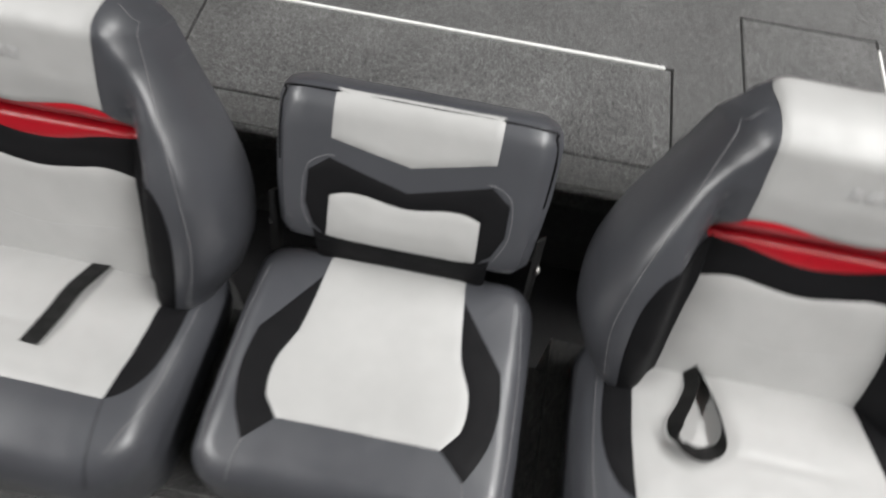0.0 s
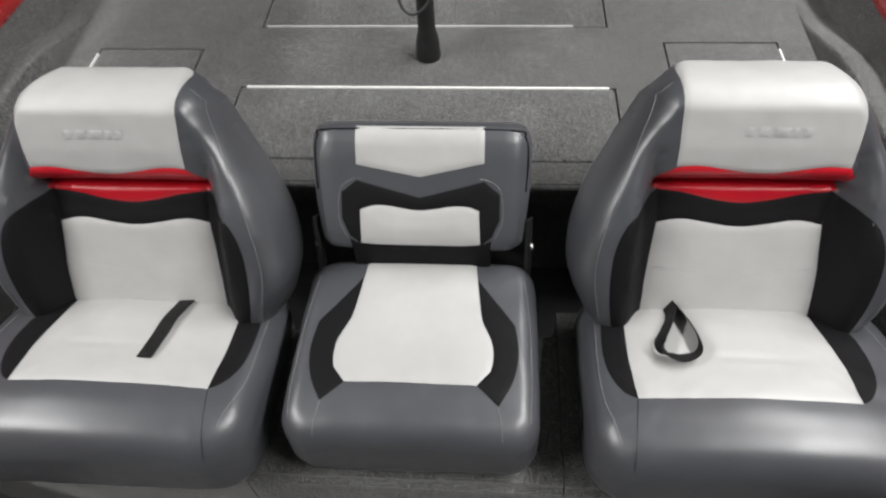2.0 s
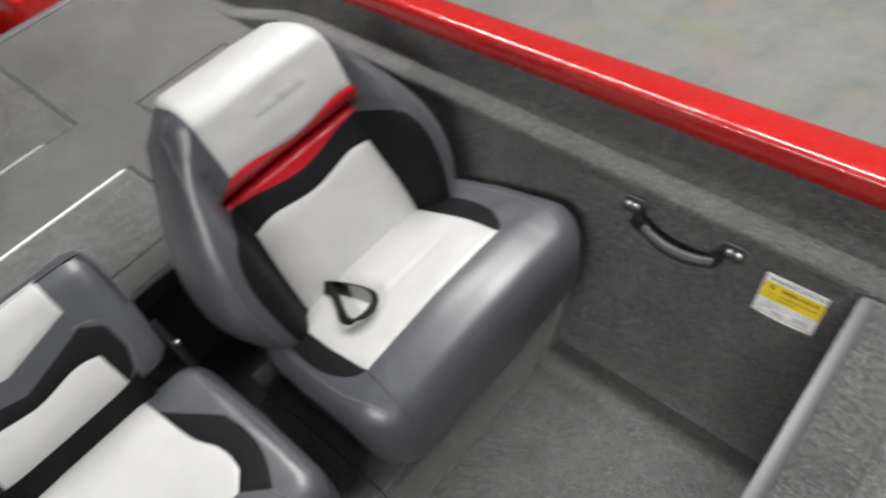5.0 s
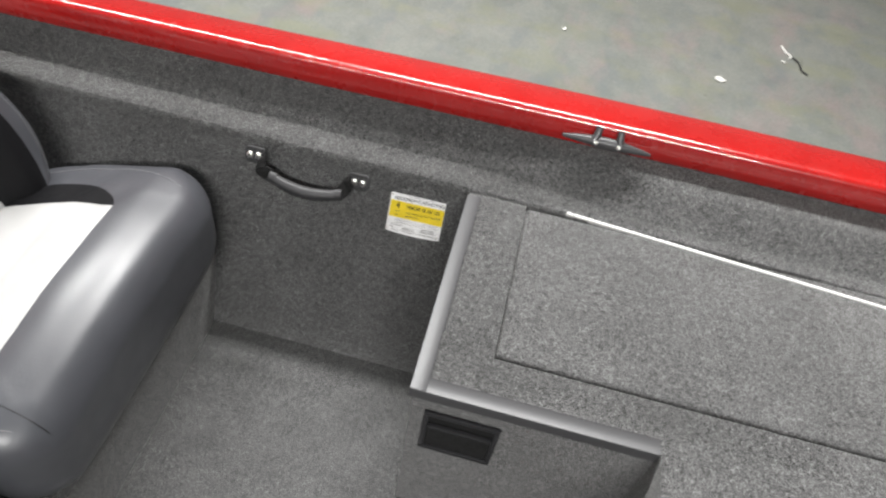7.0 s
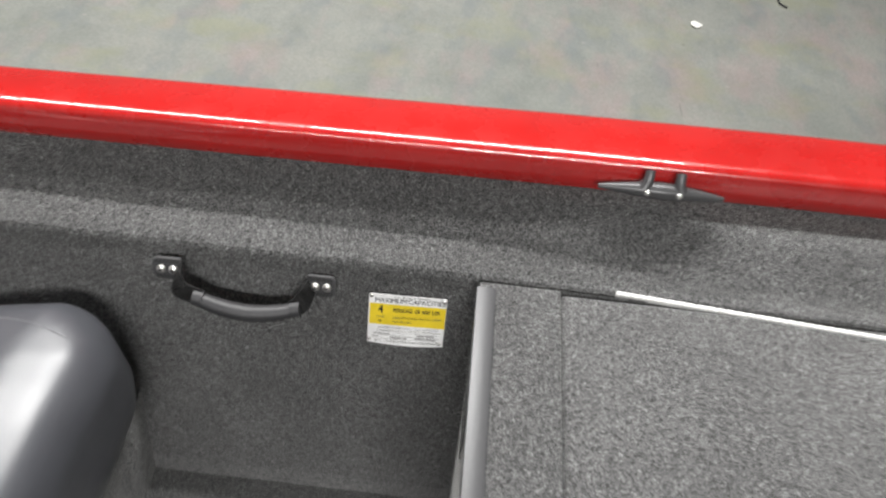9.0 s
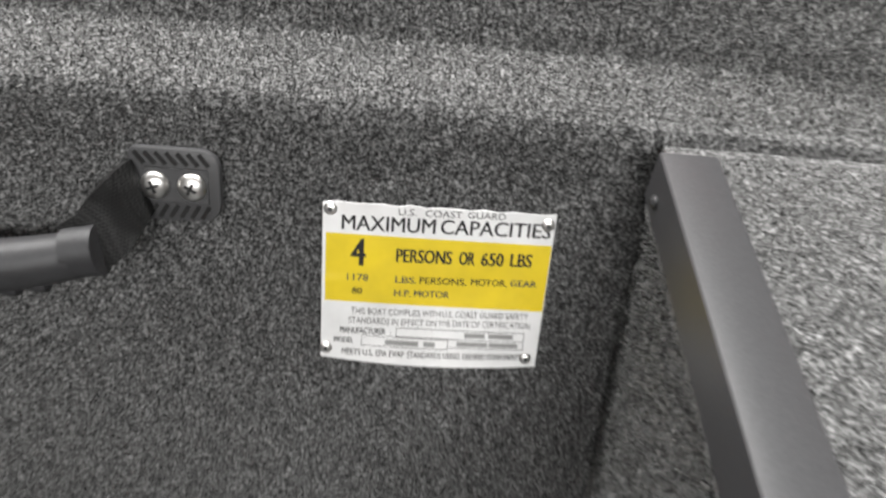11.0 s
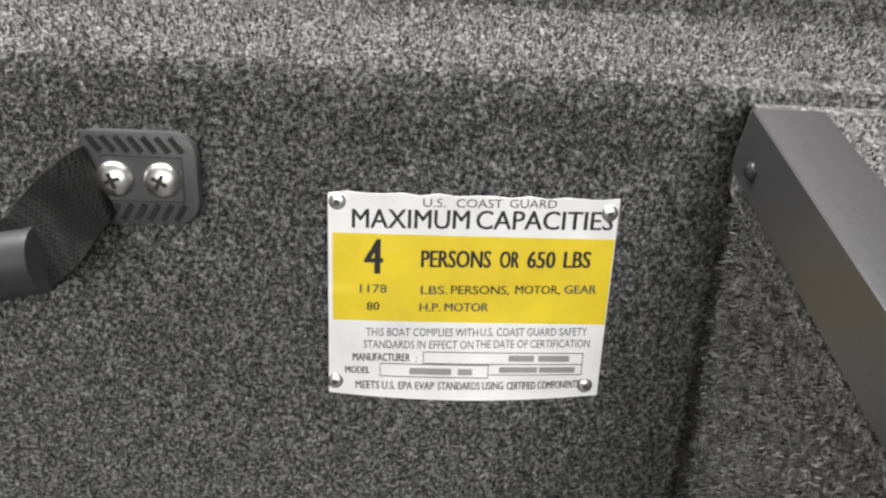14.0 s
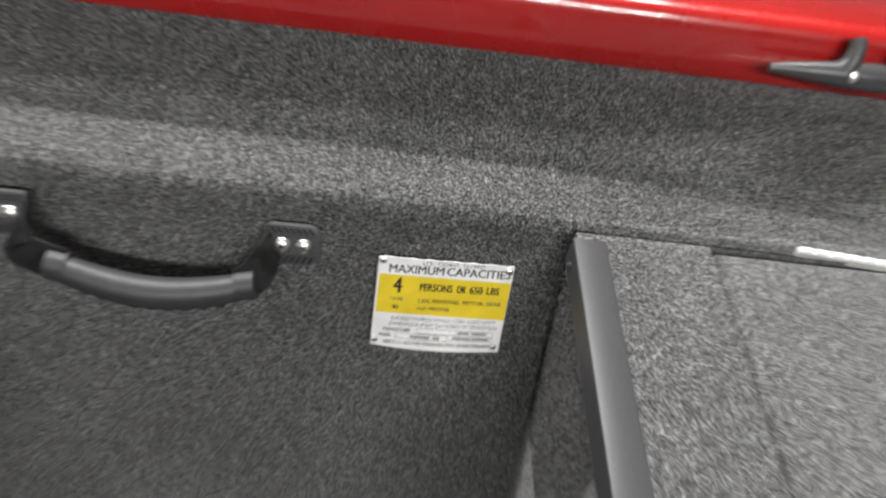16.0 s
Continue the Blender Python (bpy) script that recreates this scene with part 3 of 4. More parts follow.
# Raised cross on an uncut head; its dark colour gives the slot's shade.
def shade_cross(r, h, m):
    bm = bmesh.new()
    box(bm, -r * 0.44, r * 0.44, -r * 0.10, r * 0.10, h * 0.6, h * 1.03)
    box(bm, -r * 0.10, r * 0.10, -r * 0.44, r * 0.44, h * 0.6, h * 1.033)
    bm.transform(m)
    return bm


turn = Matrix.Translation((0.369, 0.0012, -0.012)) @ pose(0, 0, 0, -90, 0, 0)
s = part("screw", pan_screw(0.0028, 0.002, turn), CAST, edge, "small dull steel screw")
part("slot", shade_cross(0.0028, 0.0021, turn), PLASTIC, s)

vent = mid("cup_tray", "black plastic recessed tray on the deck riser", "tray", (0.556, -0.247, 0.293))
bm = bmesh.new()
box(bm, -0.006, 0.0, -0.055, 0.055, -0.057, -0.047, 0.002, 2)
box(bm, -0.006, 0.0, -0.055, 0.055, 0.047, 0.057, 0.002, 2)
box(bm, -0.006, 0.0, -0.055, -0.047, -0.047, 0.047, 0.002, 2)
box(bm, -0.006, 0.0, 0.047, 0.055, -0.047, 0.047, 0.002, 2)
part("rim", bm, PLASTIC, vent)
# Blacker than the rim: shade of the tray's depth is put into this colour.
part("panel", boxed(-0.0025, 0.0, -0.047, 0.047, -0.047, 0.047), INK, vent)
part("ledge", boxed(-0.010, -0.002, -0.047, 0.047, 0.020, 0.026, 0.002, 2), PLASTIC, vent)

# bench under the seats
def bench_box(lo0, hi0, lo1, hi1, y0, y1):
    """lo, hi: its ends at the floor and at the top."""
    bm = bmesh.new()
    f = bm.faces.new([bm.verts.new(p) for p in ((lo0, y0, 0), (hi0, y0, 0), (hi1, y0, BENCH), (lo1, y0, BENCH))])
    r = bmesh.ops.extrude_face_region(bm, geom=[f])
    for v in r["geom"]:
        if isinstance(v, bmesh.types.BMVert):
            v.co.y = y1
    top = [e for e in bm.edges if all(abs(v.co.y - y0) < 1e-5 and v.co.z > 0.1 for v in e.verts)]
    bmesh.ops.bevel(bm, geom=top, offset=0.013, segments=4, affect="EDGES")
    return tagged(link("seat_bench", bm, CARPET), "low charcoal carpeted bench under the seats", "bench", kind="structure")


bench_box(-0.803, -0.270, -0.864, -0.270, 0.285, 0.66)
bench_box(-0.268, 0.300, -0.268, 0.300, 0.286, 0.600)
bench_box(0.302, 0.806, 0.302, 0.866, 0.285, 0.66)


# Black sheet put over the carpeted floor; its colour stands for the recess's shade.
recess = link("recess_shade_sheet", boxed(-0.80, 0.80, 0.662, 0.899, 0.0005, 0.006), PLASTIC, smooth=False)
tagged(recess, "black sheet added to darken the shaded recess behind the bench", "floor", kind="structure")


# ---- seats ----
def cushion(hw, y0, y1, zf, zb, zbot, rc=0.055, re=0.05, crown=0.012, nose=0.02, power=1.0, yb=None):
    """Padded cushion: rounded in plan, rolled edges, top falling from zf at the front to zb at the back."""
    def outline(inset, n=26):
        w, d = hw - inset, (y1 - y0) / 2 - inset
        r = max(0.004, min(rc - inset * 0.75, w * 0.9, d * 0.9))
        cy = (y0 + y1) / 2
        pts = []
        for k, (sx, sy) in enumerate(((1, 1), (-1, 1), (-1, -1), (1, -1))):
            for j in range(n // 2 + 1):
                a = math.pi / 2 * (k + j / (n // 2))
                pts.append((sx * (w - r) + r * math.cos(a), cy + sy * (d - r) + r * math.sin(a)))
            nx, ny = ((-1, 1), (-1, -1), (1, -1), (1, 1))[k]
            q = (nx * (w - r) + r * math.cos(math.pi / 2 * (k + 1)), cy + ny * (d - r) + r * math.sin(math.pi / 2 * (k + 1)))
            p = pts[-1]
            for j in range(1, 14):
                t = j / 14
                pts.append((p[0] + (q[0] - p[0]) * t, p[1] + (q[1] - p[1]) * t))
        return pts

    def top(x, y):
        k = (y - y0) / ((yb or y1) - y0)
        z = zf + (zb - zf) * max(0, k) ** power
        z += crown * (1 - (x / hw) ** 2) - crown * 0.4
        z -= nose * max(0, 1 - k / 0.27) ** 1.7
        return z

    bm = bmesh.new()
    rows = []
    for inset, h in ((0.045, 0.0), (0.024, 0.005), (0.011, 0.018), (0.004, 0.038), (0.0, 0.064)):
        rows.append([bm.verts.new((x, y, zbot + h)) for x, y in outline(inset)])
    for j in range(0, 9):
        a = math.pi / 2 * j / 8
        ins = re * (1 - math.cos(a))
        dz = re * (1 - math.sin(a))
        rows.append([bm.verts.new((x, y, max(top(x, y) - dz, zbot + 0.068))) for x, y in outline(ins)])
    for ins in np.linspace(re * 1.25, min(hw, (y1 - y0) / 2) * 0.96, 9):
        rows.append([bm.verts.new((x, y, top(x, y))) for x, y in outline(float(ins))])
    n = len(rows[0])
    for a, b in zip(rows, rows[1:]):
        for i in range(n):
            bm.faces.new((a[i], a[(i + 1) % n], b[(i + 1) % n], b[i]))
    bm.faces.new(rows[0])
    bm.faces.new(rows[-1])
    bmesh.ops.recalc_face_normals(bm, faces=bm.faces)
    return pucker(bm, 0.0021, 17)


def mirror(poly):
    return [(-x, y) for x, y in reversed(poly)]


def jump_seat():
    ob = mid("folding_seat", "low grey and white vinyl folding boat seat with black inserts", "seat", (0.036, 0.0, 0.0), "seats in a row")
    body = cushion(0.213, 0.290, 0.665, 0.372, 0.345, 0.184, 0.05, 0.036, 0.010, 0.022)
    cast = caster(body, (0, 0, 0.30), (1, 0, 0), (0, 1, 0), (0, 0, 1))
    white = [(-0.109, 0.384), (0.109, 0.384), (0.131, 0.412), (0.136, 0.435), (0.134, 0.468), (0.120, 0.500), (0.113, 0.520), (0.101, 0.645), (-0.101, 0.645), (-0.113, 0.520), (-0.120, 0.500), (-0.134, 0.468), (-0.136, 0.435), (-0.131, 0.412)]
    black = [(0.109, 0.384), (0.145, 0.350), (0.170, 0.395), (0.180, 0.450), (0.173, 0.507), (0.106, 0.605), (0.113, 0.520), (0.120, 0.500), (0.134, 0.468), (0.136, 0.435), (0.131, 0.412)]
    bp, wp = panel(black, cast, corner=24), panel(white, cast, puff=0.002, corner=24)
    bp2 = panel(mirror(black), cast, corner=24)
    st = [stitch([(s * 0.143, 0.352), (s * 0.150, 0.32), (s * 0.152, 0.300)], cast) for s in (1, -1)]
    st += [stitch([(s * 0.196, 0.33), (s * 0.199, 0.42), (s * 0.198, 0.52), (s * 0.190, 0.61)], cast) for s in (1, -1)]
    cu = part("cushion", body, GREY, ob)
    part("seat_panel", wp, WHITE, cu, "white vinyl centre panel")
    part("insert", bp, BLACK, cu, "black vinyl side insert")
    part("insert", bp2, BLACK, cu, "black vinyl side insert")
    for s in st:
        part("seam", s, THREAD, cu, "pale stitched seam")
    part("base_board", boxed(-0.18, 0.18, 0.33, 0.645, BENCH, 0.187, 0.003, 2), PLASTIC, ob, "black base board")
    # backrest
    up, out = Vector((0, math.sin(radians(35.6)), math.cos(radians(35.6)))), Vector((0, -math.cos(radians(35.6)), math.sin(radians(35.6))))

    def place(u, v, n):
        return Vector((u, 0.640, 0.408)) + up * v + out * n
    bm = bmesh.new()
    rows = []
    V = [-0.012, -0.006, 0.004, 0.03, 0.07, 0.11, 0.15, 0.185, 0.202, 0.212, 0.217]
    for v in V:
        k = (v + 0.012) / 0.229
        w = 0.183 + 0.013 * min(1, k * 2)
        edge_in = {-0.012: 0.018, -0.006: 0.007, 0.004: 0.002, 0.217: 0.030, 0.212: 0.012, 0.202: 0.004}.get(v, 0)
        w -= edge_in
        nf = 0.0 - {-0.012: 0.022, -0.006: 0.009, 0.004: 0.003, 0.202: 0.004, 0.212: 0.012, 0.217: 0.026}.get(v, 0)
        row = []
        for s in np.linspace(-1, 1, 25):
            a = abs(s)
            roll = 0.026 * max(0, (a - 0.86) / 0.14) ** 2.2
            row.append(place(w * s, v, nf + 0.006 * (1 - s * s) - roll))
        for s in np.linspace(1, -1, 13):
            row.append(place((w - 0.012) * s, v, -0.062))
        rows.append([bm.verts.new(p) for p in row])
    n = len(rows[0])
    for a, b in zip(rows, rows[1:]):
        for i in range(n):
            bm.faces.new((a[i], a[(i + 1) % n], b[(i + 1) % n], b[i]))
    bm.faces.new(rows[0])
    bm.faces.new(rows[-1])
    bmesh.ops.recalc_face_normals(bm, faces=bm.faces)
    pucker(bm, 0.0014, 22)
    cast = caster(bm, (0, 0.640, 0.408), (1, 0, 0), up, out)
    top = [(-0.113, 0.148), (0.0, 0.127), (0.113, 0.152), (0.113, 0.213), (-0.113, 0.213)]
    low = [(-0.108, 0.002), (0.108, 0.002), (0.105, 0.067), (0.085, 0.075), (0.060, 0.076), (0.030, 0.070), (0.0, 0.066), (-0.030, 0.070), (-0.060, 0.076), (-0.085, 0.075), (-0.108, 0.067)]
    ins = [(-0.108, 0.002), (-0.108, 0.067), (-0.085, 0.075), (-0.060, 0.076), (-0.030, 0.070), (0.0, 0.066), (0.030, 0.070), (0.060, 0.076), (0.085, 0.075), (0.105, 0.067), (0.108, 0.002), (0.128, 0.018), (0.142, 0.05), (0.141, 0.098), (0.113, 0.120), (0.0, 0.090), (-0.113, 0.120), (-0.141, 0.098), (-0.142, 0.05), (-0.128, 0.018)]
    tp, lp, ip = panel(top, cast, proud=0.003, corner=8), panel(low, cast, puff=0.003), panel(ins, cast, corner=24)
    bp = panel([(-0.126, -0.0095), (0.126, -0.0095), (0.128, 0.012), (0.108, 0.001), (-0.108, 0.001), (-0.128, 0.012)], cast)
    seam = stitch([(0.105, 0.124), (0.122, 0.121), (0.143, 0.102), (0.147, 0.05), (0.132, 0.012)], cast)
    seam2 = stitch([(-0.105, 0.124), (-0.122, 0.121), (-0.143, 0.102), (-0.147, 0.05), (-0.132, 0.012)], cast)
    piping = [cast(x, y) for x, y in [(-0.186, 0.10), (-0.189, 0.16), (-0.183, 0.195), (-0.165, 0.207), (0, 0.209), (0.165, 0.207), (0.183, 0.195), (0.189, 0.16), (0.186, 0.10)]]
    pl = tube(smooth_line([p + nrm * 0.001 for p, nrm in piping], 8), 0.0016, 6)
    bk = part("backrest", bm, GREY, ob)
    part("back_panel", tp, WHITE, bk, "white vinyl top panel")
    part("back_panel", lp, WHITE, bk, "white vinyl lower panel")
    part("insert", ip, BLACK, bk, "black vinyl insert")
    part("insert", bp, BLACK, bk, "black vinyl lower edge")
    part("seam", seam, THREAD, bk, "pale stitched seam")
    part("seam", seam2, THREAD, bk, "pale stitched seam")
    part("piping", pl, BLACK, bk, "dark sewn piping")
    bm = bmesh.new()
    box(bm, -0.128, 0.128, 0.640, 0.668, 0.33, 0.412, 0.010, 3)
    part("hinge_cover", bm, BLACK, ob, "black vinyl flap over the hinge")
    for s in (1, -1):
        b = part("hinge_bracket", tube([(s * 0.198, 0.60, 0.20), (s * 0.198, 0.66, 0.33), (s * 0.196, 0.69, 0.43)], 0.010, 8, flat=0.3), POLE, ob, "black metal hinge bracket")
        m = Matrix.Translation((s * 0.201, 0.672, 0.372)) @ pose(0, 0, 0, 0, s * 90, 0)
        part("bolt", pan_screw(0.007, 0.006, m), STEEL, b, "steel hinge bolt")
    return ob


def bucket_back_body():
    """Wrap-round bucket back in its own frame: u across, v up, n out to the front."""
    half = [(-0.07, 0.19), (-0.03, 0.232), (0.0, 0.255), (0.06, 0.281), (0.11, 0.290), (0.18, 0.283), (0.257, 0.256), (0.333, 0.214), (0.39, 0.181), (0.43, 0.166), (0.457, 0.160)]
    mid_n = [(-0.07, 0.020), (0.0, 0.020), (0.08, 0.020), (0.17, 0.012), (0.225, 0.004), (0.249, 0.003), (0.2555, -0.003), (0.260, -0.020), (0.265, -0.022), (0.269, -0.004), (0.275, 0.016), (0.284, 0.031), (0.295, 0.041), (0.34, 0.046), (0.40, 0.046), (0.44, 0.034), (0.457, 0.018)]
    wing = [(-0.07, 0.04), (0.0, 0.066), (0.08, 0.080), (0.18, 0.082), (0.24, 0.073), (0.29, 0.056), (0.34, 0.041), (0.40, 0.034), (0.44, 0.024), (0.457, 0.012)]
    rows = []
    V0, RV, RN = 0.398, 0.050, 0.114
    stations = [(float(v), 0.0) for v in np.linspace(-0.07, V0, 96)] + [(V0, a) for a in np.linspace(8, 90, 12)]
    for v, ang in stations:
        roll = radians(float(ang))
        vv = v + RV * math.sin(roll)
        back = RN * (1 - math.cos(roll))
        H = eased(half, min(vv, 0.457)) - 0.010 * math.sin(roll) ** 6
        nm, nw, soft_n = interp(mid_n, v), eased(wing, v, 0.06), eased(mid_n, v, 0.06)
        row = []
        for s in np.linspace(-1, 1, 61):
            a = abs(s)
            inner = min(0.150 / H, 0.78)
            k = min(1, max(0, (a - inner) / 0.16))
            base_n = nm + (soft_n - nm) * min(1, k * 3)
            n = base_n + (nw - base_n) * (k * k * (3 - 2 * k))
            k = min(1, max(0, (a - 0.83) / 0.17))
            n -= (0.115 - 0.06 * math.sin(roll)) * (1 - math.sqrt(max(0, 1 - k ** 2.0)))
            drop_v = 0.034 * max(0, (a - 0.70) / 0.30) ** 2 * math.sin(roll)
            row.append((H * s, vv - drop_v, max(n - back, -0.070)))
        for s in np.linspace(1, -1, 21):
            row.append(((H - 0.006) * s, vv - 0.034 * max(0, (abs(s) - 0.70) / 0.30) ** 2 * math.sin(roll), -0.078 - 0.02 * (1 - s * s) * math.cos(roll)))
        rows.append(row)
    return rows


def bucket_seat(cx, side):
    """side: +1 where the wide margin of the cushion is on +x."""
    ob = mid("bucket_seat", "high-backed grey and white vinyl bucket seat with red band", "seat", (cx, 0, 0), "seats in a row")
    off = 0.026 * side
    body = cushion(0.280, 0.258 if side > 0 else 0.260, 0.665, 0.381, 0.279, 0.172, 0.085, 0.042, 0.027, 0.040, 1.5, 0.610)
    body.transform(Matrix.Translation((0.008 * side, 0, 0)))
    slide = -0.004 if side > 0 else -0.014
    body.transform(Matrix.Translation((0, slide, 0)))
    cast = caster(body, (0, 0, 0.27), (1, 0, 0), (0, 1, 0), (0, 0, 1))

    def sh(poly):
        return [(x - off, y + slide) for x, y in poly]
    white = sh([(-0.171, 0.378), (0.171, 0.378), (0.174, 0.46), (0.170, 0.52), (0.163, 0.612), (-0.163, 0.612), (-0.170, 0.52), (-0.174, 0.46)])
    black = [(0.171, 0.378), (0.192, 0.392), (0.208, 0.425), (0.214, 0.47), (0.211, 0.53), (0.200, 0.605), (0.163, 0.612), (0.170, 0.52), (0.174, 0.46)]
    wide = [(0.171, 0.378), (0.190, 0.388), (0.212, 0.420), (0.226, 0.47), (0.226, 0.53), (0.212, 0.605), (0.163, 0.612), (0.170, 0.52), (0.174, 0.46)]
    right, left = (wide, black) if side > 0 else (black, wide)
    wp, b1, b2 = panel(white, cast, puff=0.003), panel(sh(right), cast), panel(sh(mirror(left)), cast)
    st, fronts = [], []
    for s in (1, -1):
        if s != side:
            fronts.append(stitch(sh([(s * 0.172, 0.376), (s * 0.178, 0.34), (s * 0.182, 0.30), (s * 0.184, 0.272)]), cast, 0.0006, 0.0004))
        e = 0.243 if s == side else 0.248
        st.append(stitch([(s * e * 0.92, 0.30), (s * e, 0.38), (s * e, 0.48), (s * e * 0.97, 0.58)], cast))
    cu = part("cushion", body, GREY, ob)
    part("seat_panel", wp, WHITE, cu, "white vinyl centre panel")
    part("insert", b1, BLACK, cu, "black vinyl side insert")
    part("insert", b2, BLACK, cu, "black vinyl side insert")
    for s in st:
        part("seam", s, THREAD, cu, "pale stitched seam")
    for s in fronts:
        part("seam", s, PLASTIC, cu, "dark sewn seam")
    tilt = radians(24.7)
    up, out = Vector((0, math.sin(tilt), math.cos(tilt))), Vector((0, -math.cos(tilt), math.sin(tilt)))
    org = Vector((-off * 0.35, 0.600 if side > 0 else 0.582, 0.277 if side > 0 else 0.273))
    bm = bmesh.new()
    rows = [[bm.verts.new(org + Vector((u, 0, 0)) + up * v + out * n) for u, v, n in row] for row in bucket_back_body()]
    n = len(rows[0])
    for a, b in zip(rows, rows[1:]):
        for i in range(n):
            bm.faces.new((a[i], a[(i + 1) % n], b[(i + 1) % n], b[i]))
    bm.faces.new(rows[0])
    bm.faces.new(rows[-1])
    bmesh.ops.recalc_face_normals(bm, faces=bm.faces)
    pucker(bm, 0.0013, 15)
    cast = caster(bm, org, (1, 0, 0), up, out)
    wave_r = [(-0.138, 0.303), (-0.10, 0.306), (-0.05, 0.297), (0.0, 0.291), (0.05, 0.297), (0.10, 0.306), (0.138, 0.303)]
    wave_b = [(-0.142, 0.247), (-0.10, 0.243), (-0.05, 0.230), (0.0, 0.223), (0.05, 0.230), (0.10, 0.243), (0.142, 0.247)]
    wave_w = [(-0.140, 0.188), (-0.10, 0.197), (-0.05, 0.188), (0.0, 0.181), (0.05, 0.188), (0.10, 0.197), (0.140, 0.188)]
    ho = 0.010 * side
    head = [*[(u + ho, v) for u, v in wave_r], *[(u + ho, v) for u, v in ((0.139, 0.36), (0.141, 0.42), (0.139, 0.448), (0.135, 0.460), (0.122, 0.467), (-0.122, 0.467), (-0.135, 0.460), (-0.139, 0.448), (-0.141, 0.42), (-0.139, 0.36))]]
    red = [(-0.152, 0.250), *wave_b, (0.152, 0.250), (0.152, 0.262), (-0.152, 0.262)]
    fold = [(-0.152, 0.2625), (0.152, 0.2625), (0.152 + max(ho, 0), 0.284), *[(u + ho, v) for u, v in reversed(wave_r)], (-0.152 + min(ho, 0), 0.284)]
    blk = [*wave_w, *reversed(wave_b)]
    low = [(-0.150, -0.035), (0.150, -0.035), (0.150, 0.08), *reversed(wave_w), (-0.150, 0.08)]
    wingb = [(0.150, -0.035), (0.200, -0.035), (0.219, 0.06), (0.223, 0.14), (0.213, 0.19), (0.193, 0.224), (0.142, 0.250), (0.140, 0.188), (0.150, 0.08)]
    P = [("headrest_panel", panel(head, over_top(bm, org, up, out, 0.40, 0.066, 26.0), 0.0045, proud=0.003), WHITE, "white vinyl headrest panel"),
         ("accent_band", panel(red, cast, 0.0045, puff=0.002), RED, "red vinyl accent band"),
         ("accent_fold", panel(fold, cast, 0.0045), RED, "red vinyl fold under the headrest"),
         ("insert", panel(blk, cast), BLACK, "black vinyl wavy band"),
         ("back_panel", panel(low, cast, puff=0.002), WHITE, "white vinyl lower back panel"),
         ("insert", panel(wingb, cast), BLACK, "black vinyl side insert"),
         ("insert", panel(mirror(wingb), cast), BLACK, "black vinyl side insert")]
    st = [stitch([(s * 0.152, 0.446), (s * 0.170, 0.39), (s * 0.205, 0.30), (s * 0.237, 0.20), (s * 0.247, 0.11), (s * 0.226, 0.0)], cast) for s in (1, -1)]
    st.append(stitch([(-0.148, 0.108), (-0.08, 0.100), (0, 0.090), (0.08, 0.100), (0.148, 0.108)], cast, 0.0005, 0.0042))
    emb = []
    for k, (a, b) in enumerate(((-0.052, -0.036), (-0.031, -0.012), (-0.008, 0.018), (0.021, 0.034), (0.037, 0.052))):
        a, b = a + 0.018 * side, b + 0.018 * side
        emb.append(panel([(a, 0.356), (b, 0.356), (b + 0.003, 0.372), (a + 0.003, 0.372)], cast, 0.004, 0.0044, 0.0, 0.0034))
    bk = part("backrest", bm, GREY, ob)
    for nm, b, mt, lb in P:
        part(nm, b, mt, bk, lb)
    crease = st.pop()
    for s in st:
        part("seam", s, THREAD, bk, "pale stitched seam")
    part("seam", crease, EMBOSS, bk, "faint crease across the back panel")
    for e in emb:
        part("emblem_bar", e, EMBOSS, bk, "embossed grey emblem bar")
    return ob


jump_seat()
bucket_seat(0.600, 1)
bucket_seat(-0.496, -1)


# ---- straps on the seats ----
def ribbon(pts, width_dir, width, thick=0.0016):
    """A flat strap along pts; width_dir(i) gives its crosswise direction."""
    pts = [Vector(p) for p in pts]
    bm = bmesh.new()
    rows = []
    for i, p in enumerate(pts):
        d = (pts[min(i + 1, len(pts) - 1)] - pts[max(i - 1, 0)]).normalized()
        w = Vector(width_dir(i / (len(pts) - 1)))
        w = (w - d * w.dot(d)).normalized()
        n = d.cross(w)
        rows.append([bm.verts.new(p + w * (sx * width / 2) + n * (sn * thick / 2)) for sx, sn in ((-1, -1), (1, -1), (1, 1), (-1, 1))])
    for a, b in zip(rows, rows[1:]):
        for k in range(4):
            bm.faces.new((a[k], a[(k + 1) % 4], b[(k + 1) % 4], b[k]))
    bm.faces.new(rows[0])
    bm.faces.new(rows[-1])
    return bm


def seat_z(y, zf=0.382, zb=0.283, y0=0.278, y1=0.610):
    return zf + (zb - zf) * ((y - y0) / (y1 - y0)) ** 1.5 + 0.0125


line = [(-0.411, 0.592, seat_z(0.606) + 0.002), (-0.414, 0.553, seat_z(0.567) + 0.006), (-0.419, 0.515, seat_z(0.529) + 0.007), (-0.419, 0.468, seat_z(0.482) + 0.006), (-0.423, 0.416, seat_z(0.43) + 0.005)]
bm = ribbon(smooth_line(line, 8), lambda t: (1, 0.1 + 0.3 * t, 0.0), 0.028, 0.0028)
tagged(link("pull_strap", bm, WEB), "black webbing pull strap lying flat on the white seat", "strap")
loop = [(0.490, 0.596), (0.487, 0.560), (0.470, 0.520), (0.454, 0.488), (0.456, 0.462), (0.480, 0.447), (0.506, 0.460), (0.519, 0.491), (0.518, 0.525), (0.510, 0.562), (0.502, 0.596)]
line = [(x, y, seat_z(y) + 0.0105 - 0.004 * (y > 0.59)) for x, y in loop]
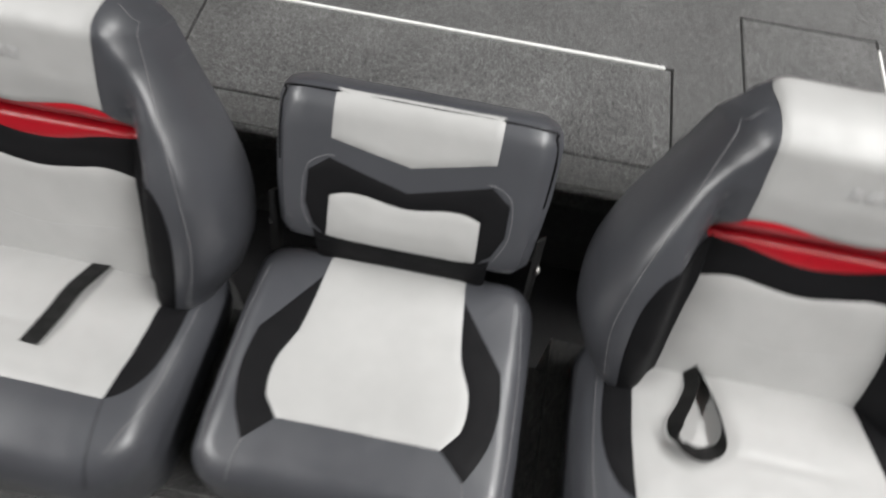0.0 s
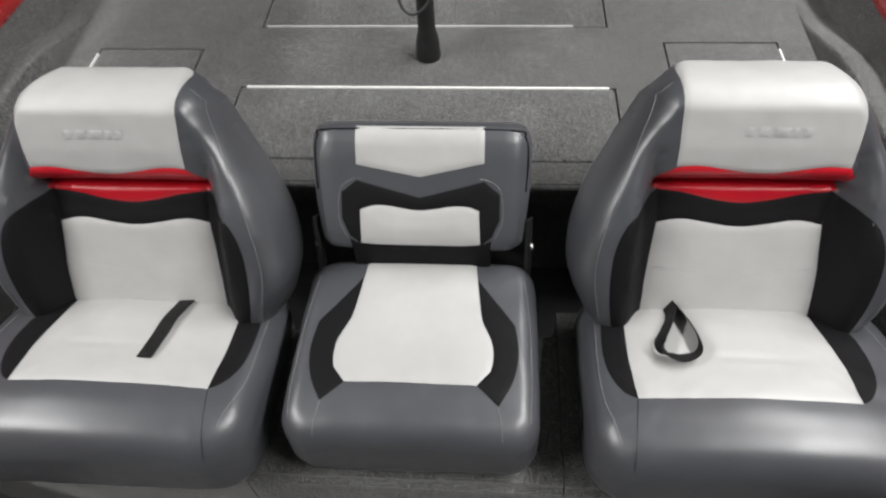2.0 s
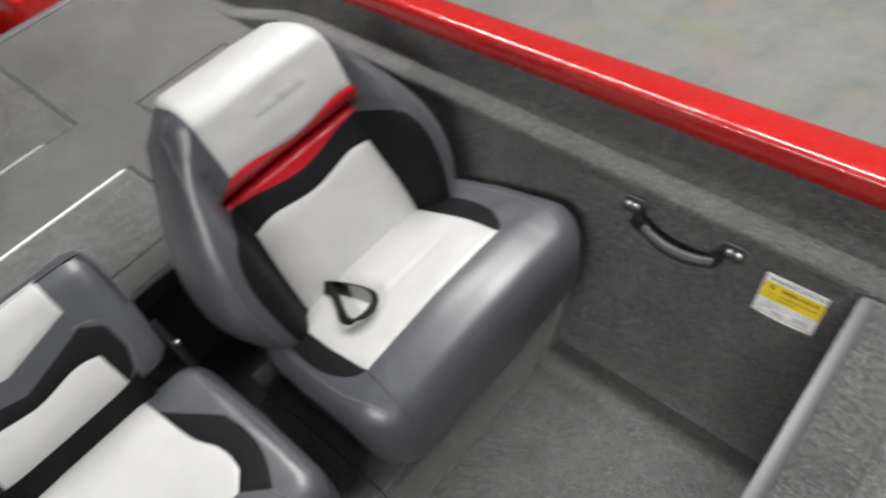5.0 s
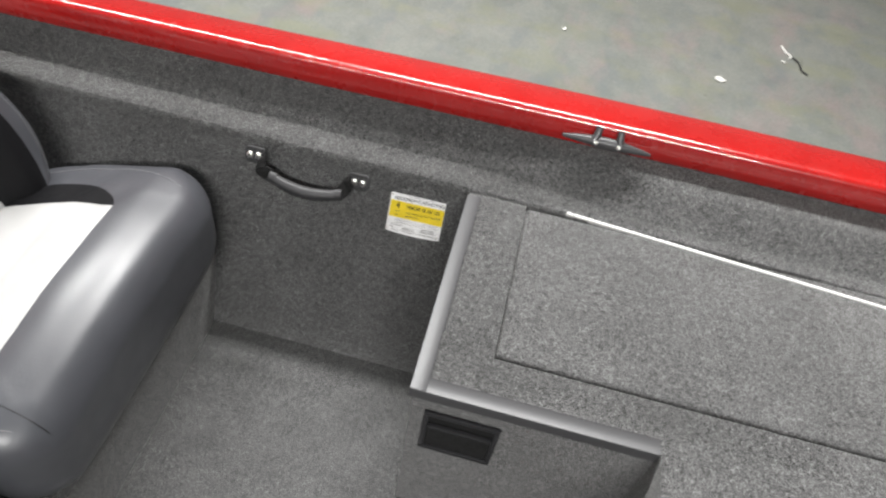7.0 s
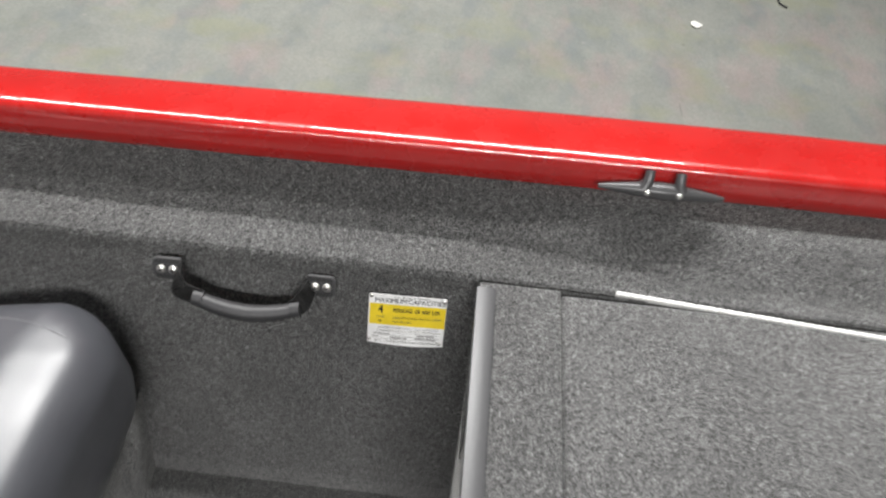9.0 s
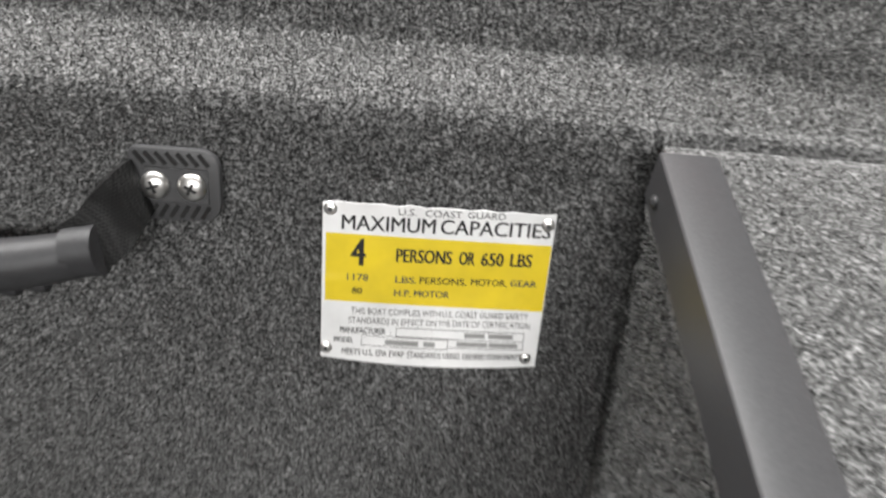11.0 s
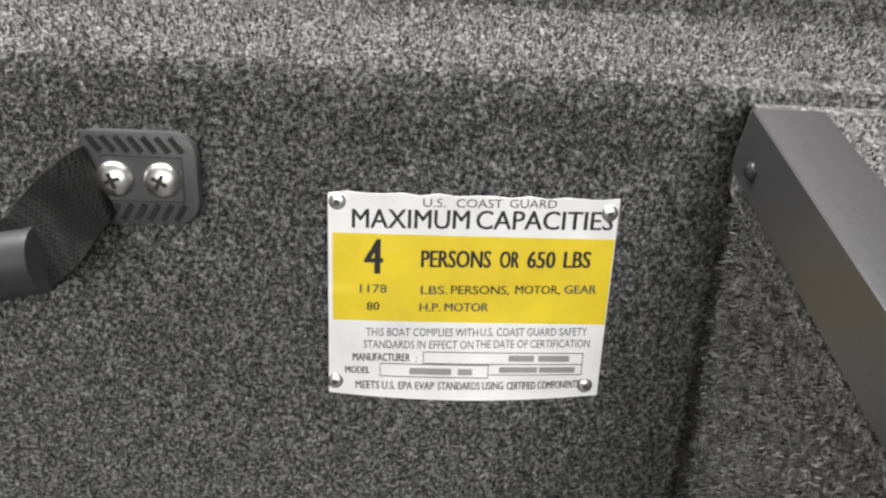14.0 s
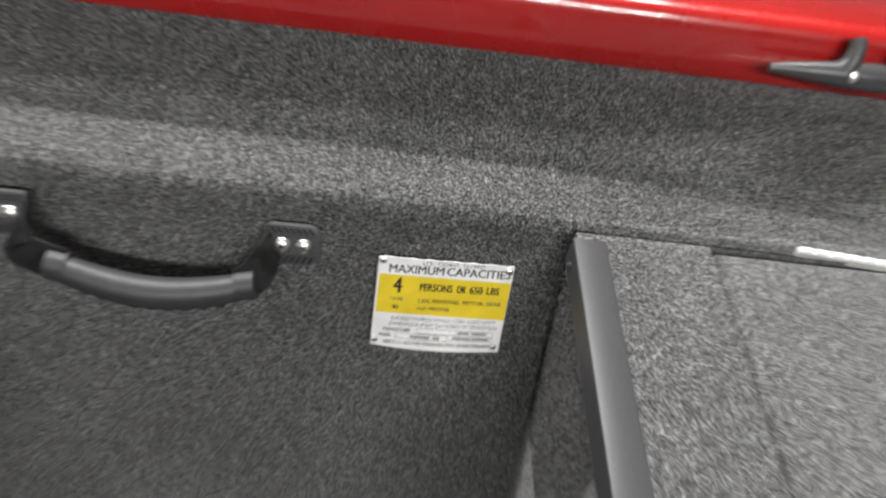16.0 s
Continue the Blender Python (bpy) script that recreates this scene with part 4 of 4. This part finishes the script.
bm = ribbon(smooth_line(line, 8), lambda t: (0.55 * math.cos(t * math.pi), -0.85 * math.sin(t * math.pi) ** 2, 0.9 - 0.35 * math.sin(t * math.pi) ** 4), 0.025)
tagged(link("pull_strap", bm, WEB), "black webbing strap looped on edge on the white seat", "strap")

# ---- grab handle and plate on the side wall ----
PU = Vector((0.0352, -0.9993, -0.0096)).normalized()
PV = Vector((0.3911, 0.005, 0.9203))
PV = (PV - PU * PV.dot(PU)).normalized()
PN = PU.cross(PV)
PO = Vector((0.9221, -0.0836, 0.3302))
FLAT = Matrix((( PU.x, PV.x, PN.x, PO.x), (PU.y, PV.y, PN.y, PO.y), (PU.z, PV.z, PN.z, PO.z), (0, 0, 0, 1)))
ON_WALL = FLAT @ Matrix.Scale(0.988, 4)


handle = new("grab_handle")
handle.empty_display_size = 0.05
handle.matrix_basis = ON_WALL
tagged(handle, "black rubber grab handle on webbing screwed to the carpeted wall", "handle")


def pad_outline(x0, x1, y0, y1, r):
    pts = []
    for cx, cy, a0 in ((x1 - r, y1 - r, 0), (x0 + 0.003, y1 - 0.003, 90), (x0 + 0.003, y0 + 0.003, 180), (x1 - r, y0 + r, 270)):
        rr = r if cx > (x0 + x1) / 2 else 0.003
        for k in range(6):
            a = radians(a0 + k * 18)
            pts.append((cx + rr * math.cos(a), cy + rr * math.sin(a)))
    return pts


def mount(x, y, face):
    """face +1: rounded end towards +u. x, y: middle of the two screws."""
    def M():
        return Matrix.Translation((x, y, 0)) @ Matrix.Diagonal((face, 1, 1, 1))
    bm = prism(pad_outline(-0.018, 0.0185, -0.0155, 0.0155, 0.008), -0.001, 0.0035, 0.0008, 2)
    bm.transform(M())
    plate = part("mount_pad", bm, SOFTGREY, handle, "ribbed dark plastic mounting pad")
    for k in range(7):
        for sy in (1, -1):
            b = boxed(-0.0009, 0.0009, -0.0031, 0.0031, 0.0030, 0.0040)
            b.transform(M() @ Matrix.Translation((-0.0135 + k * 0.0043, sy * 0.0112, 0)) @ pose(0, 0, 0, 0, 0, 38 if sy > 0 else -32))
            part("slit", b, POLE, plate, "black slit", smooth=False)
    bm = prism([(-0.012, -0.0075), (0.014, -0.0075), (0.014, 0.0075), (-0.012, 0.0075)], 0.0030, 0.0042, 0.0004, 1)
    bm.transform(M())
    part("recess", bm, SOFTGREY, plate)
    for sx, ang in ((-0.0075, 20), (0.0075, 62)):
        m = M() @ Matrix.Translation((sx, 0, 0.0040)) @ pose(0, 0, 0, 0, 0, ang)
        s = part("screw", pan_screw(0.0060, 0.0040, m), STEEL, plate, "steel cross-head screw")
        part("slot", shade_cross(0.0060, 0.0040, m), INK, s, "raised dark cross for the shaded slot")


HR, HL = (-0.1095, 0.0395), (-0.3005, 0.0455)
mount(*HR, 1)
mount(*HL, -1)
gx0, gx1 = HL[0] + 0.040, HR[0] - 0.024
grip = []
for k in range(25):
    t = k / 24
    grip.append((gx0 + (gx1 - gx0) * t, 0.018 + 0.004 * (1 - t) - 0.010 * math.sin(math.pi * t), 0.026 + 0.006 * math.sin(math.pi * t)))
part("grip", tube(grip, 0.0105, 16, radii=[0.0088 + 0.0022 * math.sin(math.pi * min(1, max(0, (k + 1) / 26))) for k in range(25)]), RUBBER, handle, "black moulded rubber grip")
for k in range(9):
    p = grip[4 + 2 * k]
    m = Matrix.Translation((p[0], p[1] - 0.0085, p[2] + 0.001))
    part("rib", lathe([(0.0015, -0.0045), (0.0038, -0.003), (0.0045, 0.0), (0.0038, 0.003), (0.0015, 0.0045)], 10, m @ pose(0, 0, 0, 0, 90, 0)), RUBBER, handle)
for (x, y), s, g in ((HR, 1, grip[-1]), (HL, -1, grip[0])):
    line = [(x - s * 0.0135, y - 0.001, 0.0042), (x - s * 0.0145, y - 0.002, 0.0095), (x - s * 0.0160, y - 0.005, 0.0165), (x - s * 0.0190, y - 0.010, 0.0215), (x - s * 0.0230, y - 0.016, 0.0245), (g[0] - s * 0.007, g[1], g[2])]
    part("strap", ribbon(smooth_line(line, 8), lambda t: (0.30 * s + 0.25 * s * t, -0.95 + 0.15 * t, 0.0), 0.0235, 0.003), WEB, handle, "black woven webbing strap")
    part("collar", tube([(g[0] + s * 0.002, g[1] + 0.001, g[2]), (g[0] - s * 0.010, g[1] - 0.001, g[2] + 0.0005)], 0.0104, 16), RUBBER, handle, "moulded end of the grip")

plate = new("capacity_plate")
plate.empty_display_size = 0.03
plate.matrix_basis = ON_WALL
tagged(plate, "white and yellow printed metal capacity plate riveted on the carpet", "sign")


def bow(x, y):
    """The thin sheet bends a little off the wall."""
    dent = 0.0011 * math.exp(-((x + 0.047) / 0.004) ** 2 - ((y - 0.001) / 0.0022) ** 2)
    return 0.0034 + dent + 0.0012 * math.sin((x + 0.05) * 40) * 0.3 + 0.0030 * max(0, -y / 0.038) ** 2 * (1 - (x / 0.05) ** 2 * 0.8)


def sheet(x0, x1, y0, y1, lift, thick=0.0007, n=16, skew=0.0):
    bm = bmesh.new()
    top, bot = {}, {}
    for i in range(n + 1):
        for j in range(n + 1):
            x = x0 + (x1 - x0) * i / n
            y = y0 + (y1 - y0) * j / n + skew * x
            if skew == 0.0 and thick > 0.0005:
                y += -0.0013 * (1 - (x / 0.05) ** 2) * (1 - j / n) + 0.0005 * math.sin(x * 420) * (j == n)
            top[i, j] = bm.verts.new((x, y, bow(x, y) + lift))
            bot[i, j] = bm.verts.new((x, y, bow(x, y) + lift - thick))
    for i in range(n):
        for j in range(n):
            bm.faces.new((top[i, j], top[i + 1, j], top[i + 1, j + 1], top[i, j + 1]))
            bm.faces.new((bot[i, j], bot[i, j + 1], bot[i + 1, j + 1], bot[i + 1, j]))
    for i in range(n):
        bm.faces.new((top[i, 0], bot[i, 0], bot[i + 1, 0], top[i + 1, 0]))
        bm.faces.new((top[i, n], top[i + 1, n], bot[i + 1, n], bot[i, n]))
        bm.faces.new((top[0, i], top[0, i + 1], bot[0, i + 1], bot[0, i]))
        bm.faces.new((top[n, i], bot[n, i], bot[n, i + 1], top[n, i + 1]))
    return bm


def print_line(body, x0, x1, y, h, mat, weight=0.0):
    """One line of lettering, from x0 to x1, capitals h high, standing on y."""
    cu = bpy.data.curves.new("lettering", "FONT")
    cu.body = body
    cu.size = 0.01
    cu.resolution_u = 3
    t = new("lettering", cu)
    bpy.context.view_layer.update()
    me = bpy.data.meshes.new_from_object(t.evaluated_get(bpy.context.evaluated_depsgraph_get()))
    bpy.data.objects.remove(t)
    bpy.data.curves.remove(cu)
    xs = [v.co.x for v in me.vertices]
    cap = 0.01 * 0.69
    k = (x1 - x0) / (max(xs) - min(xs))
    a = min(xs)
    bm = bmesh.new()
    for i, dx in enumerate((-weight, -weight / 2, 0.0, weight / 2, weight) if weight else (0.0,)):
        part_bm = bmesh.new()
        part_bm.from_mesh(me)
        for v in part_bm.verts:
            x = x0 + (v.co.x - a) * k + dx
            yy = y + v.co.y * h / cap + 0.017 * (x - (x0 + x1) / 2)
            v.co = (x, yy, bow(x, yy) + 0.00032 + 0.00002 * i)
        tmp = bpy.data.meshes.new("tmp")
        part_bm.to_mesh(tmp)
        bm.from_mesh(tmp)
        part_bm.free()
        bpy.data.meshes.remove(tmp)
    bm.to_mesh(me)
    bm.free()
    me.materials.append(mat)
    ob = new("lettering", me)
    ob.parent = plate
    return ob


mm = 0.001
metal = part("sheet", sheet(-0.0490, 0.0500, -0.0372, 0.0372, 0.0), PLATEWHITE, plate, "white printed metal sheet")
part("yellow_field", sheet(-0.0475, 0.0497, -0.0088, 0.0232, 0.00016, 0.0003), PLATEYELLOW, plate, "yellow printed field", )
for body, x0, x1, y, h, ink, bold in (
        ("U.S.", -17.2, -9.6, 33.2, 2.9, INKGREY, 0.0), ("COAST", -6.0, 9.6, 33.4, 2.9, INKGREY, 0.0), ("GUARD", 12.1, 28.2, 33.8, 2.9, INKGREY, 0.0),
        ("MAXIMUM", -40.8, -1.3, 25.5, 6.6, INK, 0.13), ("CAPACITIES", 1.1, 48.2, 26.3, 6.5, INK, 0.13),
        ("4", -36.4, -30.6, 8.9, 12.4, INK, 0.42),
        ("PERSONS", -17.0, 6.8, 11.9, 6.1, INK, 0.22), ("OR", 10.2, 16.7, 12.2, 6.0, INK, 0.22), ("650", 19.8, 29.3, 12.4, 6.0, INK, 0.22), ("LBS", 32.6, 41.8, 12.7, 6.0, INK, 0.22),
        ("1178", -38.0, -28.8, 1.8, 3.1, INKGREY, 0.06), ("LBS.", -16.9, -7.6, 1.8, 3.1, INKGREY, 0.08), ("PERSONS,", -6.3, 14.1, 2.2, 3.1, INK, 0.06), ("MOTOR,", 16.3, 32.1, 2.7, 3.1, INK, 0.06), ("GEAR", 33.8, 45.2, 3.1, 3.1, INKGREY, 0.10),
        ("80", -35.6, -31.3, -4.7, 3.0, INK, 0.10), ("H.P.", -17.1, -9.9, -4.7, 3.1, INKGREY, 0.08), ("MOTOR", -8.3, 7.1, -4.4, 3.1, INKGREY, 0.10),
        ("THIS BOAT COMPLIES WITH", -35.8, 4.0, -14.2, 3.0, INKGREY, 0.0), ("U.S. COAST GUARD SAFETY", 4.9, 43.6, -13.4, 3.0, INKGREY, 0.0),
        ("STANDARDS IN EFFECT ON", -36.6, 2.6, -18.9, 3.0, INKGREY, 0.0), ("THE DATE OF CERTIFICATION", 3.3, 45.0, -18.0, 3.0, INKGREY, 0.0),
        ("MANUFACTURER", -40.4, -20.0, -24.0, 2.9, INKGREY, 0.08), (":", -18.0, -17.5, -24.0, 2.6, INKGREY, 0.0), ("MODEL", -43.0, -34.3, -29.0, 2.6, INKGREY, 0.08),
        ("MEETS U.S. EPA EVAP", -39.3, -11.0, -34.6, 2.9, INKGREY, 0.06), ("STANDARDS USING", -9.6, 14.2, -34.2, 2.9, INKGREY, 0.06), ("CERTIFIED COMPONENTS", 15.6, 42.6, -33.9, 2.9, INKGREY, 0.06)):
    print_line(body, x0 * mm, x1 * mm, y * mm, h * mm, ink, bold * mm)


def thin_bar(x0, x1, y0, y1, mat, name):
    part(name, sheet(x0 * mm, x1 * mm, y0 * mm, y1 * mm, 0.00030, 0.0002, 6, 0.0001), mat, plate)


for x0, y0, x1, y1 in ((-15.2, -24.6, 43.0, -20.2), (-30.6, -29.8, 8.4, -25.0), (8.4, -28.6, 43.0, -24.6)):
    for b in ((x0, x1, y1 - 0.12, y1 + 0.12), (x0, x1, y0 - 0.12, y0 + 0.12), (x0 - 0.12, x0 + 0.12, y0, y1), (x1 - 0.12, x1 + 0.12, y0, y1)):
        thin_bar(*b, INKGREY, "box_rule")
for b in ((15.7, 25.0, -23.4, -21.2), (26.6, 38.0, -23.4, -21.2), (12.5, 26.4, -27.7, -25.7), (27.2, 40.4, -27.7, -25.7), (-20.0, -5.0, -28.8, -26.5), (-2.6, 2.6, -28.8, -26.5)):
    thin_bar(*b, BARGREY, "text_bar")
for x, y in ((-45.8, 34.0), (46.8, 32.6), (-46.6, -32.6), (44.8, -33.0)):
    z = bow(x * mm, y * mm)
    m = Matrix.Translation((x * mm, y * mm, z))
    rv = part("rivet", pan_screw(0.0029, 0.0013, m), STEEL, plate, "domed steel rivet")
    part("rivet_core", lathe([(0.0010, 0.0010), (0.0010, 0.0014), (0.0006, 0.0015)], 12, m), SOFTGREY, rv)

# ---- cleat on the gunwale ----
cl = mid("mooring_cleat", "grey metal mooring cleat on the red gunwale", "cleat", (1.040, -0.371, 0.492))
pts, rad = [], []
for k in range(21):
    t = -1 + k / 10
    pts.append((0.002 * t * t, t * 0.075, -0.004 * abs(t) ** 2))
    rad.append(0.0105 - 0.0075 * abs(t) ** 1.4)
part("horn", tube(pts, 0.01, 12, radii=rad), CAST, cl)
for s in (1, -1):
    part("post", tube([(0.001, s * 0.022, 0.002), (0.003, s * 0.019, 0.010), (0.007, s * 0.0185, 0.018), (0.011, s * 0.0185, 0.021)], 0.006, 10, radii=[0.010, 0.0065, 0.006, 0.006]), CAST, cl)
    m = Matrix.Translation((-0.008, s * 0.019, 0.003)) @ pose(0, 0, 0, 0, -70, 0)
    part("bolt", pan_screw(0.0038, 0.003, m), STEEL, cl, "bright bolt head")

# ---- litter on the hall floor ----
random.seed(4)


def flake(x, y, r, long, turn, mat, label):
    bm = bmesh.new()
    ring = []
    for a in np.linspace(0, math.tau, 9, endpoint=False):
        p, q = r * long * random.uniform(0.7, 1.05) * math.cos(a), r * random.uniform(0.6, 1.05) * math.sin(a)
        ring.append(bm.verts.new((x + p * math.cos(turn) - q * math.sin(turn), y + p * math.sin(turn) + q * math.cos(turn), GROUND + 0.003 + random.uniform(0, 0.008))))
    r2 = bmesh.ops.extrude_face_region(bm, geom=[bm.faces.new(ring)])
    for v in r2["geom"]:
        if isinstance(v, bmesh.types.BMVert):
            v.co.z += 0.003
    tagged(link("scrap", bm, mat, smooth=False), label, "litter")


flake(3.52, -1.215, 0.026, 1.3, 1.2, DEBRIS, "small white paper scrap on the concrete")
flake(3.851, -1.592, 0.013, 1.2, 0.5, DEBRIS, "tiny pale scrap on the concrete")
flake(3.661, -0.34, 0.011, 1.3, 0.9, DEBRIS, "tiny pale scrap on the concrete")
flake(3.90, 0.183, 0.022, 1.4, 1.9, RUBBER, "small dark scrap on the concrete")
for pts, r, mat, lb in (([(4.02, -1.596), (3.97, -1.610), (3.925, -1.640), (3.90, -1.628)], 0.006, DEBRIS, "curled pale shaving on the concrete"), ([(3.92, -1.652), (3.87, -1.684), (3.80, -1.690), (3.77, -1.722)], 0.0045, RUBBER, "thin dark twig on the concrete")):
    tagged(link("shaving", tube(smooth_line([(x, y, GROUND + 0.008) for x, y in pts], 6), r, 6), mat), lb, "litter")


# ---- carpet pile where the camera comes closest ----
def fibre_material():
    def build(nt, b):
        g = nt.nodes.new("ShaderNodeNewGeometry")
        col = ramp(nt, g.outputs["Random Per Island"], [(0.0, (0.018,) * 3), (0.42, (0.039,) * 3), (0.64, (0.088,) * 3), (0.86, (0.155, 0.155, 0.152)), (1.0, (0.24, 0.24, 0.233))])
        nt.links.new(col, b.inputs["Base Color"])
        b.inputs["Roughness"].default_value = 0.6
        b.inputs["Specular IOR Level"].default_value = 0.3
    return material("carpet_fibre", build)


FIBRE = fibre_material()
rng = np.random.default_rng(7)


def pile(name, base, normal, label, length=0.0024, width=0.00046):
    """Short bent fibres standing on a carpet, one strip each."""
    n = len(base)
    rnd = rng.normal(size=(n, 3))
    lean = rnd - normal * np.sum(rnd * normal, 1, keepdims=True)
    lean /= np.linalg.norm(lean, axis=1, keepdims=True) + 1e-9
    rnd = rng.normal(size=(n, 3))
    bend = rnd - normal * np.sum(rnd * normal, 1, keepdims=True)
    bend /= np.linalg.norm(bend, axis=1, keepdims=True) + 1e-9
    L = length * rng.uniform(0.55, 1.25, (n, 1))
    k = rng.uniform(0.3, 1.1, (n, 1))
    p0 = base - normal * 0.0005
    p1 = base + normal * L * 0.45 + lean * L * 0.3 * k
    p2 = p1 + normal * L * 0.22 + lean * L * 0.3 * k + bend * L * 0.36
    side = np.cross(lean, normal) + 0.4 * rng.normal(size=(n, 3))
    side /= np.linalg.norm(side, axis=1, keepdims=True)
    w = width * rng.uniform(0.6, 1.3, (n, 1)) / 2
    v = np.stack([p0 - side * w, p0 + side * w, p1 - side * w, p1 + side * w, p2 - side * w * 0.6, p2 + side * w * 0.6], 1).reshape(-1, 3)
    o = np.arange(n)[:, None] * 6
    f = np.concatenate([o + np.array([0, 1, 3, 2]), o + np.array([2, 3, 5, 4])], 1).reshape(-1, 4)
    me = bpy.data.meshes.new(name)
    me.vertices.add(len(v))
    me.vertices.foreach_set("co", v.astype(np.float32).ravel())
    me.loops.add(f.size)
    me.loops.foreach_set("vertex_index", f.astype(np.int32).ravel())
    me.polygons.add(len(f))
    me.polygons.foreach_set("loop_start", np.arange(0, f.size, 4, dtype=np.int32))
    me.update(calc_edges=True)
    me.materials.append(FIBRE)
    return tagged(new(name, me), label, "carpet", kind="stuff")


prof = np.array(liner_profile(LEDGE))
seg = np.diff(prof, axis=0)
leng = np.linalg.norm(seg, axis=1)
cum = np.concatenate([[0], np.cumsum(leng)])


def on_profile(s):
    i = np.clip(np.searchsorted(cum, s) - 1, 0, len(seg) - 1)
    q = prof[i] + seg[i] * ((s - cum[i]) / leng[i])[:, None]
    d = seg[i] / leng[i][:, None]
    return q, np.stack([-d[:, 1], d[:, 0]], 1)


def side_pile(name, n, s0, s1, y0, y1, label):
    s = rng.uniform(s0, s1, n)
    y = rng.uniform(y0, y1, n)
    q, d = on_profile(s)
    lean = np.array([crease_dx(v) for v in y]) * ((q[:, 0] > 0.994) & (q[:, 0] < 1.05))
    base = np.stack([q[:, 0] + lean, y, q[:, 1]], 1)
    nor = np.stack([d[:, 0], np.zeros(n), d[:, 1]], 1)
    rel = base - np.array(PO)
    u, w = rel @ np.array(PU), rel @ np.array(PV)
    keep = ~((abs(u) < 0.0475) & (abs(w) < 0.0355))
    for hx, hy in (HR, HL):
        keep &= ~((abs(u - hx) < 0.0175) & (abs(w - hy) < 0.0145))
    base, nor = base[keep], nor[keep]
    return pile(name, base, nor, label)


side_pile("carpet_pile", 80000, 0.03, 0.40, -0.165, 0.60, "grey flecked carpet pile on the cockpit side wall")
side_pile("carpet_pile", 80000, 0.40, cum[-1] - 0.03, -0.1565, 0.80, "grey flecked carpet pile on the side ledge")
side_pile("carpet_pile", 75000, 0.43, cum[-1] - 0.025, -1.15, -0.1575, "grey flecked carpet pile beside the fore deck")
n = 12000
base = np.stack([rng.uniform(0.78, 0.935, n), np.full(n, -0.1705), rng.uniform(0.24, 0.381, n)], 1)
base = base[[x < wall_x(z) for x, _, z in base]]
pile("carpet_pile", base, np.tile([[0.0, 1.0, 0.0]], (len(base), 1)), "grey flecked carpet pile on the deck riser")
n = 90000
base = np.stack([rng.uniform(0.585, 0.94, n), rng.uniform(-0.75, -0.19, n), np.full(n, FORE + 0.0002)], 1)
gap = (base[:, 0] > 0.6305) & (base[:, 0] < 0.6395) & (base[:, 1] < -0.268)
base = base[~gap]
pile("carpet_pile", base, np.tile([[0.0, 0.0, 1.0]], (len(base), 1)), "grey flecked carpet pile on the fore deck", 0.0016, 0.0004)
n = 45000
base = np.stack([rng.uniform(0.25, 0.805, n), rng.uniform(-0.18, 0.283, n), np.full(n, 0.0002)], 1)
pile("carpet_pile", base, np.tile([[0.0, 0.0, 1.0]], (len(base), 1)), "grey flecked carpet pile on the cockpit floor", 0.0014, 0.0004)
n = 14000
base = np.stack([rng.uniform(-0.26, 0.80, n), np.full(n, 0.2852), rng.uniform(0.004, 0.154, n)], 1)
pile("carpet_pile", base, np.tile([[0.0, -1.0, 0.0]], (len(base), 1)), "grey flecked carpet pile on the bench front", 0.0030)

seam = [(x + 0.0006, -0.157, z - 0.0006) for x, z in liner_profile(LEDGE)[9:-2]]
tagged(link("trim_carpet_seam", tube(smooth_line(seam, 4), 0.0009, 6), WEB), "dark seam between two pieces of side carpet", "seam", kind="structure")
